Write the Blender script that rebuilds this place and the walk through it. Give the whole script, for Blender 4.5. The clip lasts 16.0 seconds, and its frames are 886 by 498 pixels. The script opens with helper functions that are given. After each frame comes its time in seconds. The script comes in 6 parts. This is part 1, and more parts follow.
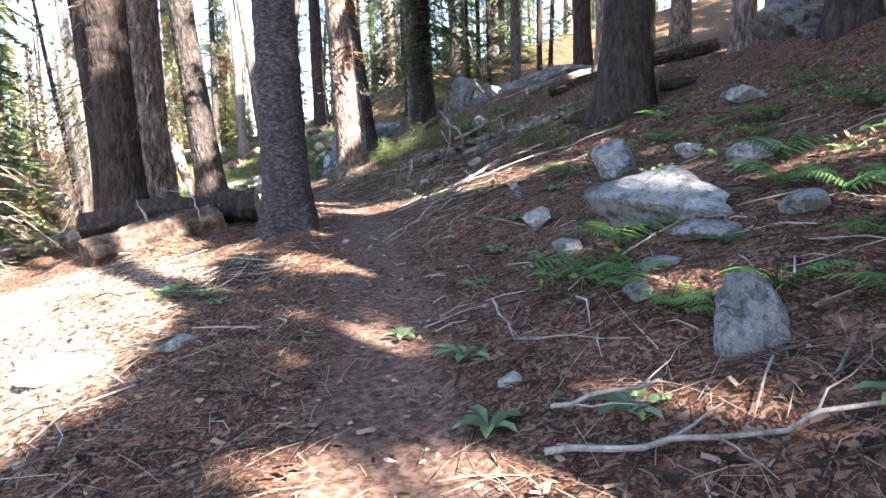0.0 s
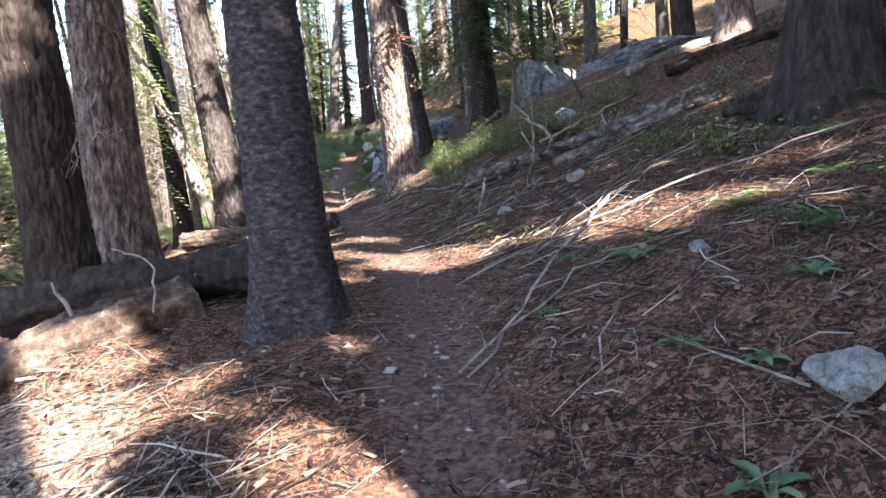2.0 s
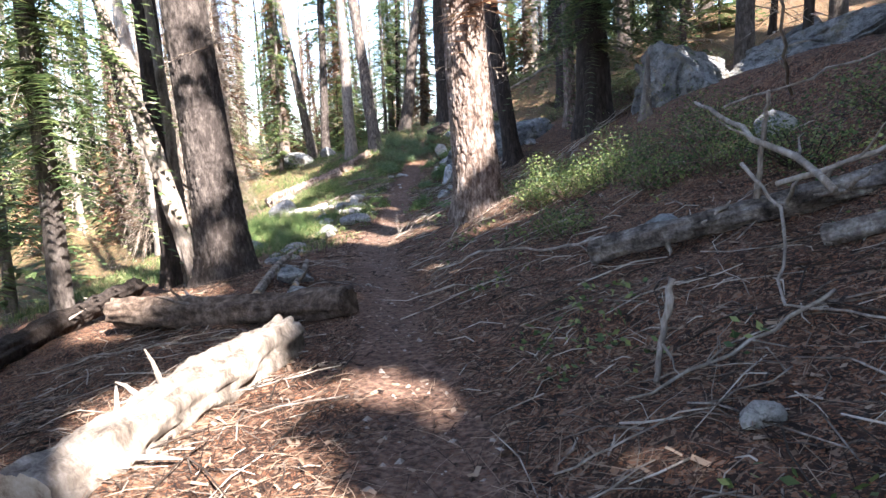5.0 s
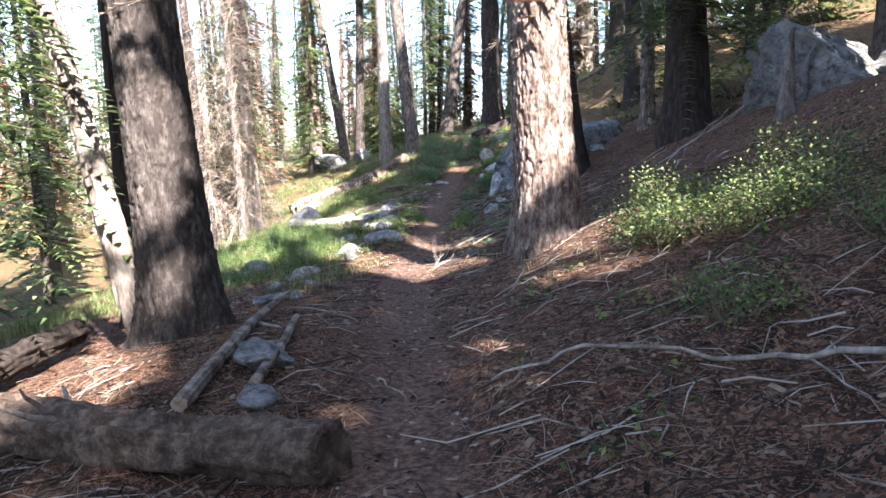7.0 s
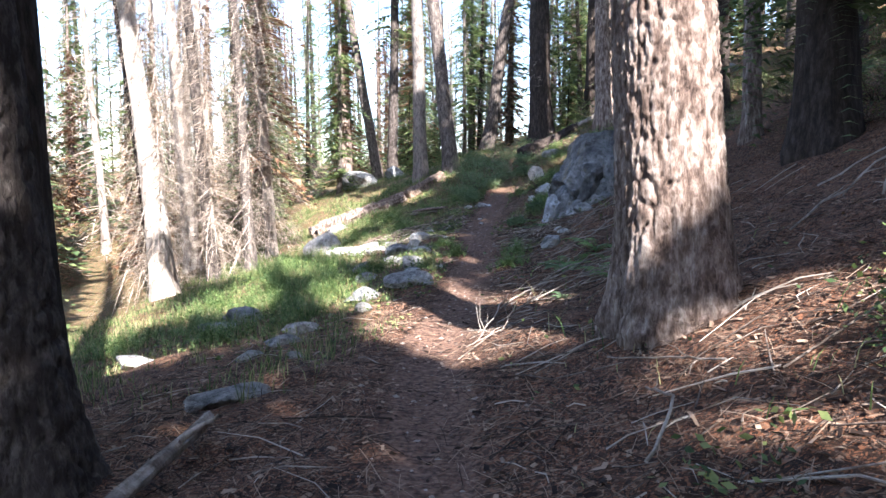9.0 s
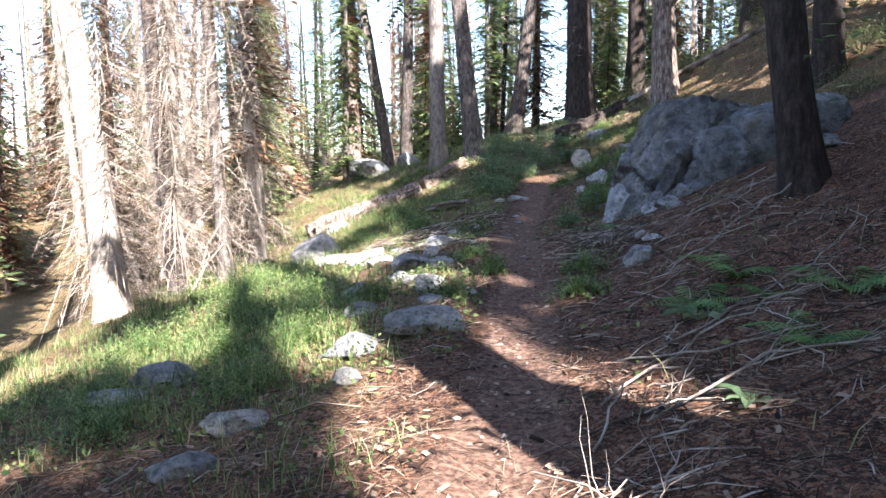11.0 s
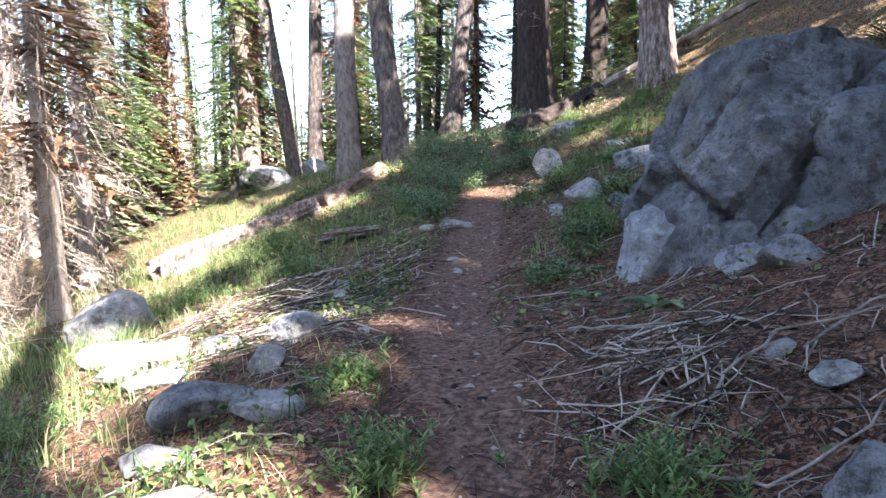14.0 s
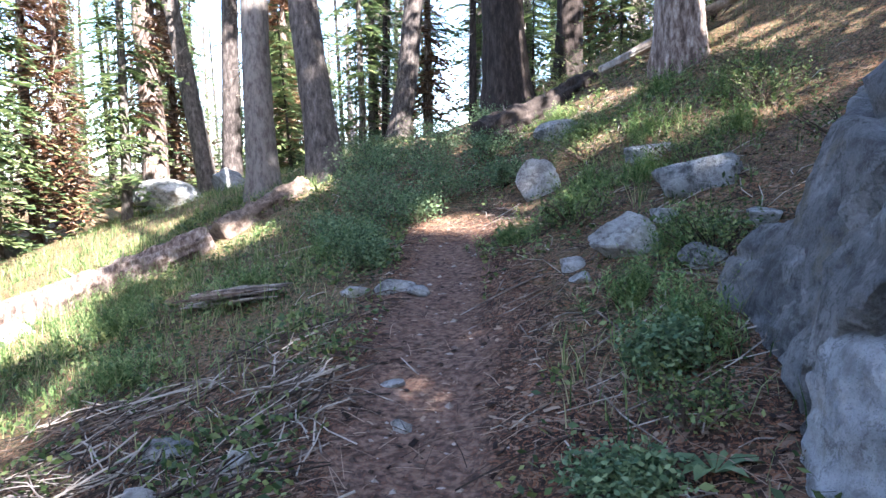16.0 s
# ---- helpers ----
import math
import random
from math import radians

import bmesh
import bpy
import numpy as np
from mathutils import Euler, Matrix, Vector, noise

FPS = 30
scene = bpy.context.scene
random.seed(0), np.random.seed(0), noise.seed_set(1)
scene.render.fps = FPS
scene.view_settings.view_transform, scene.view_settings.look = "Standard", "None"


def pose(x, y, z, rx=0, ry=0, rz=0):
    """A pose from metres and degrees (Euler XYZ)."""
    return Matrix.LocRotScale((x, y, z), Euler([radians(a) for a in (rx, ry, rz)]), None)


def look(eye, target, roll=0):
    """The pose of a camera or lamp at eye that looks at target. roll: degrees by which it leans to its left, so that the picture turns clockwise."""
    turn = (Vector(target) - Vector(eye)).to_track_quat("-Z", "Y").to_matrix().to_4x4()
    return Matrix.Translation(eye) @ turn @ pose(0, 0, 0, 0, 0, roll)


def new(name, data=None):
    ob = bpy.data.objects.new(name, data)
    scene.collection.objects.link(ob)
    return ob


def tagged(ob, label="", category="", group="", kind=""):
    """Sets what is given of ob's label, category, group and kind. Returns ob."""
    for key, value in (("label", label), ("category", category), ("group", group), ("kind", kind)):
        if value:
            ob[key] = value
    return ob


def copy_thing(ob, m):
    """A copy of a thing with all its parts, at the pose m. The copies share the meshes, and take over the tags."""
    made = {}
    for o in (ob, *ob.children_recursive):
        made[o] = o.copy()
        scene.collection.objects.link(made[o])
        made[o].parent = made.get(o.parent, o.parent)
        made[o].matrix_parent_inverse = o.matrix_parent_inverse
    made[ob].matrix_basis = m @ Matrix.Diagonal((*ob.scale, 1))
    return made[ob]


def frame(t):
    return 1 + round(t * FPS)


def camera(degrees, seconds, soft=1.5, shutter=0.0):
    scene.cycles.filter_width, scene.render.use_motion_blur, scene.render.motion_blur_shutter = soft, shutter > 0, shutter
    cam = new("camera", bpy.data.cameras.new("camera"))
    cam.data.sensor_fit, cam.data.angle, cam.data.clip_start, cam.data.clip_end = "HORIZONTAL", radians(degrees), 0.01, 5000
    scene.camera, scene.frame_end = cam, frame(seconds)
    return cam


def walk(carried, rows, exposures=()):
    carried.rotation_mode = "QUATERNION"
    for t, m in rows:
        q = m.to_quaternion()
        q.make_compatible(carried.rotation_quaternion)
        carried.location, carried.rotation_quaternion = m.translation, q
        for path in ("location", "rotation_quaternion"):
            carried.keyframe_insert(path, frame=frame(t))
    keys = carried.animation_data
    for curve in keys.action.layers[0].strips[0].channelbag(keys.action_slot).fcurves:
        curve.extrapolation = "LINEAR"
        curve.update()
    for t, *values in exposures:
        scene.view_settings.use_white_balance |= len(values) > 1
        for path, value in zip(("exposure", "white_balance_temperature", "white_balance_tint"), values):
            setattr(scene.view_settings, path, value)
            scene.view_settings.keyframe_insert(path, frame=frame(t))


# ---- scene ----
cam = camera(66.0, 16.0)
PATH = [
    (0, (0.829, 0.86, 1.157), (0.723, 2.841, 0.903), -1.8),
    (0.5, (0.706, 1.797, 1.268), (0.564, 3.776, 1.023), -1.6),
    (1, (0.536, 2.687, 1.369), (0.343, 4.661, 1.114), -1.8),
    (1.5, (0.42, 3.587, 1.504), (0.152, 5.556, 1.279), -3.7),
    (2, (0.26, 4.435, 1.532), (-0.011, 6.398, 1.257), -4.5),
    (2.5, (0.118, 5.345, 1.601), (-0.19, 7.306, 1.359), -3.9),
    (3, (-0.019, 6.213, 1.655), (-0.293, 8.177, 1.396), -3.7),
    (3.5, (-0.147, 7.094, 1.735), (-0.483, 9.051, 1.492), -3.7),
    (4, (-0.298, 7.945, 1.792), (-0.668, 9.893, 1.537), -3.2),
    (4.5, (-0.456, 8.856, 1.851), (-0.916, 10.789, 1.624), -4.0),
    (5, (-0.645, 9.658, 1.879), (-1.133, 11.579, 1.61), -2.5),
    (5.2, (-0.713, 9.982, 1.87), (-1.22, 11.896, 1.588), -3.2),
    (7.3, (-1.822, 13.263, 1.911), (-2.439, 15.151, 1.673), -0.6),
    (7.5, (-1.942, 13.603, 1.907), (-2.602, 15.478, 1.686), -1.3),
    (8, (-2.231, 14.388, 1.926), (-2.867, 16.273, 1.717), -0.6),
    (8.5, (-2.494, 15.193, 1.919), (-3.181, 17.06, 1.71), -0.9),
    (9, (-2.769, 15.976, 1.903), (-3.463, 17.841, 1.708), -0.5),
    (9.2, (-2.895, 16.273, 1.926), (-3.585, 18.138, 1.711), -0.3),
    (11.3, (-4.501, 20.116, 1.767), (-5.241, 21.961, 1.546), -0.7),
    (11.5, (-4.623, 20.481, 1.723), (-5.344, 22.334, 1.511), -1.0),
    (12, (-4.946, 21.41, 1.735), (-5.659, 23.267, 1.519), -1.0),
    (12.5, (-5.213, 22.262, 1.73), (-5.824, 24.15, 1.486), -1.0),
    (13, (-5.417, 23.209, 1.776), (-6.022, 25.103, 1.563), -0.7),
    (13.5, (-5.614, 24.15, 1.761), (-6.118, 26.071, 1.53), -0.4),
    (14, (-5.809, 25.104, 1.845), (-6.382, 27.01, 1.648), -1.0),
    (14.5, (-6.01, 26.036, 1.88), (-6.498, 27.962, 1.656), -1.1),
    (15, (-6.249, 26.998, 1.959), (-6.72, 28.932, 1.765), -0.3),
    (15.5, (-6.523, 27.885, 2.042), (-6.948, 29.829, 1.838), -1.5),
    (16, (-6.789, 28.895, 2.095), (-7.23, 30.837, 1.91), -1.4),
]
walk(cam, [(t, look(eye, target, roll)) for t, eye, target, roll in PATH], [(0.0, 3.51, 6370, 16), (1.0, 3.56, 6320, 16), (2.0, 3.31, 6320, 16), (2.5, 3.36, 6320, 16), (3.5, 3.76, 6270, 16), (4.0, 3.76, 6220, 16), (5.0, 3.11, 6220, 16), (7.5, 3.16, 6070, 16), (8.5, 3.11, 5970, 16), (9.0, 2.91, 5970, 16), (11.5, 3.01, 6070, 16), (13.5, 3.34, 6070, 17), (14.5, 3.43, 6020, 17), (16.0, 3.57, 5820, 16)])

# ---------------------------------------------------------------- light
SUN_FROM = Vector((0.68, -0.73, 0.90)).normalized()
sun = new("sun", bpy.data.lights.new("sun", "SUN"))
sun.data.energy, sun.data.angle, sun.data.color = 5.0, radians(0.6), (1.0, 0.93, 0.82)
sun.matrix_world = look(Vector((0, 0, 60)) + SUN_FROM, (0, 0, 60))
world = bpy.data.worlds.new("sky")
scene.world = world
world.use_nodes = True
sky = world.node_tree.nodes.new("ShaderNodeTexSky")
sky.sky_type, sky.sun_disc = "NISHITA", False
sky.sun_elevation, sky.sun_rotation = math.asin(SUN_FROM.z), math.atan2(SUN_FROM.x, SUN_FROM.y)
world.node_tree.nodes["Background"].inputs["Strength"].default_value = 0.1
world.node_tree.links.new(sky.outputs[0], world.node_tree.nodes["Background"].inputs["Color"])


# ---------------------------------------------------------------- noise
def hash01(i, j, k, seed):
    n = (i * 374761393 + j * 668265263 + k * 1274126177 + seed * 974711) & 0x7FFFFFFF
    n = ((n ^ (n >> 13)) * 1274126177) & 0x7FFFFFFF
    n = ((n ^ (n >> 16)) * 668265263) & 0x7FFFFFFF
    return (n & 0xFFFFF) / 0xFFFFF


def vnoise(x, y, z, seed=0):
    """Smooth noise from -1 to 1 on arrays."""
    x, y, z = np.broadcast_arrays(np.asarray(x, float), np.asarray(y, float), np.asarray(z, float))
    i, j, k = (np.floor(v).astype(np.int64) for v in (x, y, z))
    f = [v - np.floor(v) for v in (x, y, z)]
    f = [v * v * (3 - 2 * v) for v in f]
    total = 0
    for a in (0, 1):
        for b in (0, 1):
            for c in (0, 1):
                w = (f[0] if a else 1 - f[0]) * (f[1] if b else 1 - f[1]) * (f[2] if c else 1 - f[2])
                total = total + w * hash01(i + a, j + b, k + c, seed)
    return total * 2 - 1


def fbm(x, y, z, seed=0, octaves=4):
    total, amp = 0, 1
    for o in range(octaves):
        total = total + amp * vnoise(x * 2 ** o, y * 2 ** o, z * 2 ** o, seed + o)
        amp *= 0.5
    return total


# ---------------------------------------------------------------- lie of the land
TRAIL_Y = [-200, -12, 0, 4, 7, 9.7, 12, 14.4, 16.3, 18.5, 20.5, 22.3, 24.2, 26, 28, 28.9, 31.7, 33.9, 37, 40, 43, 50, 60, 90, 300]
TRAIL_X = [14, 1.9, .93, .35, -.12, -.62, -1.33, -2.2, -3.0, -3.8, -4.62, -5.22, -5.62, -6.02, -6.53, -6.85, -7.6, -7.92, -8.55, -9.3, -10.1, -12, -14.5, -20, -60]
TRAIL_Z = [-6, -1.0, -.33, .05, .26, .40, .44, .46, .46, .38, .30, .28, .33, .43, .57, .66, .86, 1.16, 1.75, 2.6, 3.1, 3.6, 4.4, 7, 12]


def smooth_line(xs, ys):
    xs, ys = np.array(xs, float), np.array(ys, float)
    h = np.diff(xs)
    d = np.diff(ys) / h
    m = np.concatenate(([d[0]], (d[:-1] * h[1:] + d[1:] * h[:-1]) / (h[1:] + h[:-1]), [d[-1]]))

    def at(x):
        x = np.asarray(x, float)
        i = np.clip(np.searchsorted(xs, x) - 1, 0, len(xs) - 2)
        t = np.clip((x - xs[i]) / h[i], 0, 1)
        return ((2 * t ** 3 - 3 * t ** 2 + 1) * ys[i] + (t ** 3 - 2 * t ** 2 + t) * h[i] * m[i]
                + (3 * t ** 2 - 2 * t ** 3) * ys[i + 1] + (t ** 3 - t ** 2) * h[i] * m[i + 1])
    return at


trail_x, trail_z = smooth_line(TRAIL_Y, TRAIL_X), smooth_line(TRAIL_Y, TRAIL_Z)


def slope(x, y):
    """Height of the hillside, with the trail's bench cut into it."""
    u = x - trail_x(y)
    r, l = np.maximum(u - .25, 0), np.maximum(-u - .3, 0)
    brow = 5.6 + .8 * np.clip((y - 25) / 6, 0, 1)
    r1, l1 = np.minimum(r, brow), np.minimum(l, 12)
    up = (.25 + .08 * np.exp(-((y - 20) / 3.5) ** 2) + .1 * np.exp(-((y - 40) / 4.0) ** 2)) * r1 + .025 * r1 ** 2 + np.maximum(r - brow, 0) * (.16 + .06 * np.clip((y - 25) / 6, 0, 1))
    rise = np.clip((y - 27) / 10, 0, 1)
    down = (.13 * l1 + .008 * l1 ** 2) * (1 - rise) + rise * (.22 * l1 + .002 * l1 ** 2) + np.maximum(l - 12, 0) * .02
    mounds = .3 * np.exp(-((y - 9.8) / 2.6) ** 2 - ((u + 2.9) / 1.7) ** 2) + .2 * np.exp(-((y - 18) / 2) ** 2 - ((u + 1.9) / 1.2) ** 2) - .18 * np.exp(-((y - 31) / 1.5) ** 2 - ((u - 1.3) / .8) ** 2)
    return trail_z(y) + up - down + mounds


def land(x, y):
    """The ground with its hummocks."""
    u = np.abs(x - trail_x(y))
    rough = np.clip((u - .25) / .6, 0, 1)
    z = slope(x, y) + rough * (.07 * vnoise(x * .9, y * .9, 0, 3) + .035 * vnoise(x * 2.7, y * 2.7, 0, 4))
    return z + (.002 + .018 * rough) * fbm(x * 4.3 + y * 1.7, y * 4.3 - x * 1.7, 0, 5, 2) - .03 * np.exp(-(u / .3) ** 2)


def gz(x, y):
    return float(land(np.float64(x), np.float64(y)))


# ---------------------------------------------------------------- materials
def material(name, colours, scale=8.0, rough=.9, bump=.3, bump_scale=60.0, stretch=(1, 1, 1), per=None, detail=6.0, spec=.2, through_light=0.0, coords="Object", per_amount=.5):
    """Mottled surface: a ramp of colours over noise, fine grain as bump; per: 'object' or 'island' shifts the brightness piece by piece."""
    m = bpy.data.materials.new(name)
    m.use_nodes = True
    n, l = m.node_tree.nodes, m.node_tree.links
    b = n["Principled BSDF"]
    b.inputs["Roughness"].default_value = rough
    b.inputs["Specular IOR Level"].default_value = spec
    co, mp = n.new("ShaderNodeTexCoord"), n.new("ShaderNodeMapping")
    mp.inputs["Scale"].default_value = stretch
    l.new(co.outputs[coords], mp.inputs["Vector"])
    big, fine = n.new("ShaderNodeTexNoise"), n.new("ShaderNodeTexNoise")
    for t, s in ((big, scale), (fine, bump_scale)):
        t.inputs["Scale"].default_value, t.inputs["Detail"].default_value, t.inputs["Roughness"].default_value = s, detail, .65
        l.new(mp.outputs[0], t.inputs["Vector"])
    ramp = n.new("ShaderNodeValToRGB")
    while len(ramp.color_ramp.elements) < len(colours):
        ramp.color_ramp.elements.new(.5)
    for i, (e, c) in enumerate(zip(ramp.color_ramp.elements, colours)):
        e.position, e.color = .3 + .4 * i / max(1, len(colours) - 1), (*c, 1)
    mix = n.new("ShaderNodeMath")
    mix.operation = "MULTIPLY_ADD"
    l.new(fine.outputs[0], mix.inputs[0])
    mix.inputs[1].default_value = .35
    l.new(big.outputs[0], mix.inputs[2])
    off = n.new("ShaderNodeMath")
    off.operation = "ADD"
    off.inputs[1].default_value = -.175
    l.new(mix.outputs[0], off.inputs[0])
    last = off
    if per:
        src = n.new("ShaderNodeObjectInfo" if per == "object" else "ShaderNodeNewGeometry")
        add = n.new("ShaderNodeMath")
        add.operation = "MULTIPLY_ADD"
        l.new(src.outputs["Random" if per == "object" else "Random Per Island"], add.inputs[0])
        add.inputs[1].default_value = per_amount
        l.new(off.outputs[0], add.inputs[2])
        sub = n.new("ShaderNodeMath")
        sub.operation = "SUBTRACT"
        l.new(add.outputs[0], sub.inputs[0])
        sub.inputs[1].default_value = per_amount / 2
        last = sub
    l.new(last.outputs[0], ramp.inputs[0])
    l.new(ramp.outputs[0], b.inputs["Base Color"])
    if bump:
        bp = n.new("ShaderNodeBump")
        bp.inputs["Strength"].default_value, bp.inputs["Distance"].default_value = bump, .02
        l.new(fine.outputs[0], bp.inputs["Height"])
        l.new(bp.outputs[0], b.inputs["Normal"])
    if through_light:
        tr, ms = n.new("ShaderNodeBsdfTranslucent"), n.new("ShaderNodeMixShader")
        ms.inputs[0].default_value = through_light
        l.new(ramp.outputs[0], tr.inputs["Color"])
        l.new(b.outputs[0], ms.inputs[1])
        l.new(tr.outputs[0], ms.inputs[2])
        l.new(ms.outputs[0], n["Material Output"].inputs["Surface"])
    return m


def ground_material():
    """Needle duff, trodden earth on the trail, moss and sparse grass where the attribute says so; its blue channel
    paints sun glare over pale dry litter.
    """
    m = material("forest_floor", [(.007, .0045, .0035), (.027, .0145, .01), (.06, .032, .021), (.125, .073, .047)], 5.5, .95, 0, 60, coords="Object", detail=8)
    n, l = m.node_tree.nodes, m.node_tree.links
    b = n["Principled BSDF"]
    duff = b.inputs["Base Color"].links[0].from_socket
    at = n.new("ShaderNodeAttribute")
    at.attribute_name = "cover"
    sep = n.new("ShaderNodeSeparateColor")
    l.new(at.outputs["Color"], sep.inputs[0])
    noise_t = n.new("ShaderNodeTexNoise")
    noise_t.inputs["Scale"].default_value, noise_t.inputs["Detail"].default_value = 22, 8
    co = n.new("ShaderNodeTexCoord")
    l.new(co.outputs["Object"], noise_t.inputs["Vector"])
    last = duff
    # Blue: pale dry litter, its tones raised to paint in the glare of sun
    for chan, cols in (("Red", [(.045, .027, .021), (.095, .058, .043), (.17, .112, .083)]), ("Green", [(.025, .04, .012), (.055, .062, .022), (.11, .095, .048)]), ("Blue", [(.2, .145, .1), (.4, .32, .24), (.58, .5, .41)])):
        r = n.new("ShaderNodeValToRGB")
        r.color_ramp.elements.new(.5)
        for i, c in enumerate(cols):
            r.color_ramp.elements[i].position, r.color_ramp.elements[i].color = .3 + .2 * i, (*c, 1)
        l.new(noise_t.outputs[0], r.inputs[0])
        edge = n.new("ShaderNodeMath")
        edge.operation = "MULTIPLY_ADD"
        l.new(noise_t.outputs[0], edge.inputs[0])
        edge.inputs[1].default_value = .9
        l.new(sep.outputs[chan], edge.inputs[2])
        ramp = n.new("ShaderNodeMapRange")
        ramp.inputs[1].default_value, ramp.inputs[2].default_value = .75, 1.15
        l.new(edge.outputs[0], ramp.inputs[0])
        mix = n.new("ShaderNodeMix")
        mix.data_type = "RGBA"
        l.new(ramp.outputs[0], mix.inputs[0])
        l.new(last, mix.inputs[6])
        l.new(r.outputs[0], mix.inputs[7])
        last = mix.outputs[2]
    # flecks of leaf and bark litter, thinning out on the trodden trail
    warp = n.new("ShaderNodeTexNoise")
    warp.inputs["Scale"].default_value, warp.inputs["Detail"].default_value = 9, 4
    l.new(co.outputs["Object"], warp.inputs["Vector"])
    bend = n.new("ShaderNodeVectorMath")
    bend.operation = "MULTIPLY_ADD"
    l.new(warp.outputs["Color"], bend.inputs[0])
    bend.inputs[1].default_value = (.16, .16, .16)
    l.new(co.outputs["Object"], bend.inputs[2])
    heights = []
    for scale, lo, hi, tone, amount in ((46.0, .70, .78, (.24, .16, .11), .7), (31.0, .74, .82, (.016, .011, .009), .8), (85.0, .72, .80, (.2, .085, .042), .7)):
        v = n.new("ShaderNodeTexVoronoi")
        v.inputs["Scale"].default_value = scale
        l.new(bend.outputs[0], v.inputs["Vector"])
        cell = n.new("ShaderNodeSeparateColor")
        l.new(v.outputs["Color"], cell.inputs[0])
        pick = n.new("ShaderNodeMapRange")
        pick.inputs[1].default_value, pick.inputs[2].default_value, pick.inputs[4].default_value = lo, hi, amount
        l.new(cell.outputs[0], pick.inputs[0])
        thin = n.new("ShaderNodeMath")
        thin.operation = "MULTIPLY_ADD"
        l.new(sep.outputs["Red"], thin.inputs[0])
        thin.inputs[1].default_value, thin.inputs[2].default_value = -1.1, 1.0
        part_of = n.new("ShaderNodeMath")
        part_of.operation = "MULTIPLY"
        part_of.use_clamp = True
        l.new(pick.outputs[0], part_of.inputs[0])
        l.new(thin.outputs[0], part_of.inputs[1])
        mix = n.new("ShaderNodeMix")
        mix.data_type = "RGBA"
        l.new(part_of.outputs[0], mix.inputs[0])
        l.new(last, mix.inputs[6])
        mix.inputs[7].default_value = (*tone, 1)
        last = mix.outputs[2]
        heights.append(part_of)
    l.new(last, b.inputs["Base Color"])
    prev = None
    for scale, strength, dist in ((13.0, .75, .035), (48.0, .6, .007), (170.0, .6, .003)):
        t = n.new("ShaderNodeTexNoise")
        t.inputs["Scale"].default_value, t.inputs["Detail"].default_value, t.inputs["Roughness"].default_value = scale, 9, .68
        l.new(bend.outputs[0], t.inputs["Vector"])
        bp = n.new("ShaderNodeBump")
        calm = n.new("ShaderNodeMath")
        calm.operation = "MULTIPLY_ADD"
        l.new(sep.outputs["Red"], calm.inputs[0])
        calm.inputs[1].default_value, calm.inputs[2].default_value = -1.5 * strength, strength
        l.new(calm.outputs[0], bp.inputs["Strength"])
        bp.inputs["Distance"].default_value = dist
        l.new(t.outputs[0], bp.inputs["Height"])
        if prev:
            l.new(prev.outputs[0], bp.inputs["Normal"])
        prev = bp
    bp = n.new("ShaderNodeBump")
    bp.inputs["Strength"].default_value, bp.inputs["Distance"].default_value = .7, .008
    l.new(heights[0].outputs[0], bp.inputs["Height"])
    l.new(prev.outputs[0], bp.inputs["Normal"])
    l.new(bp.outputs[0], b.inputs["Normal"])
    return m


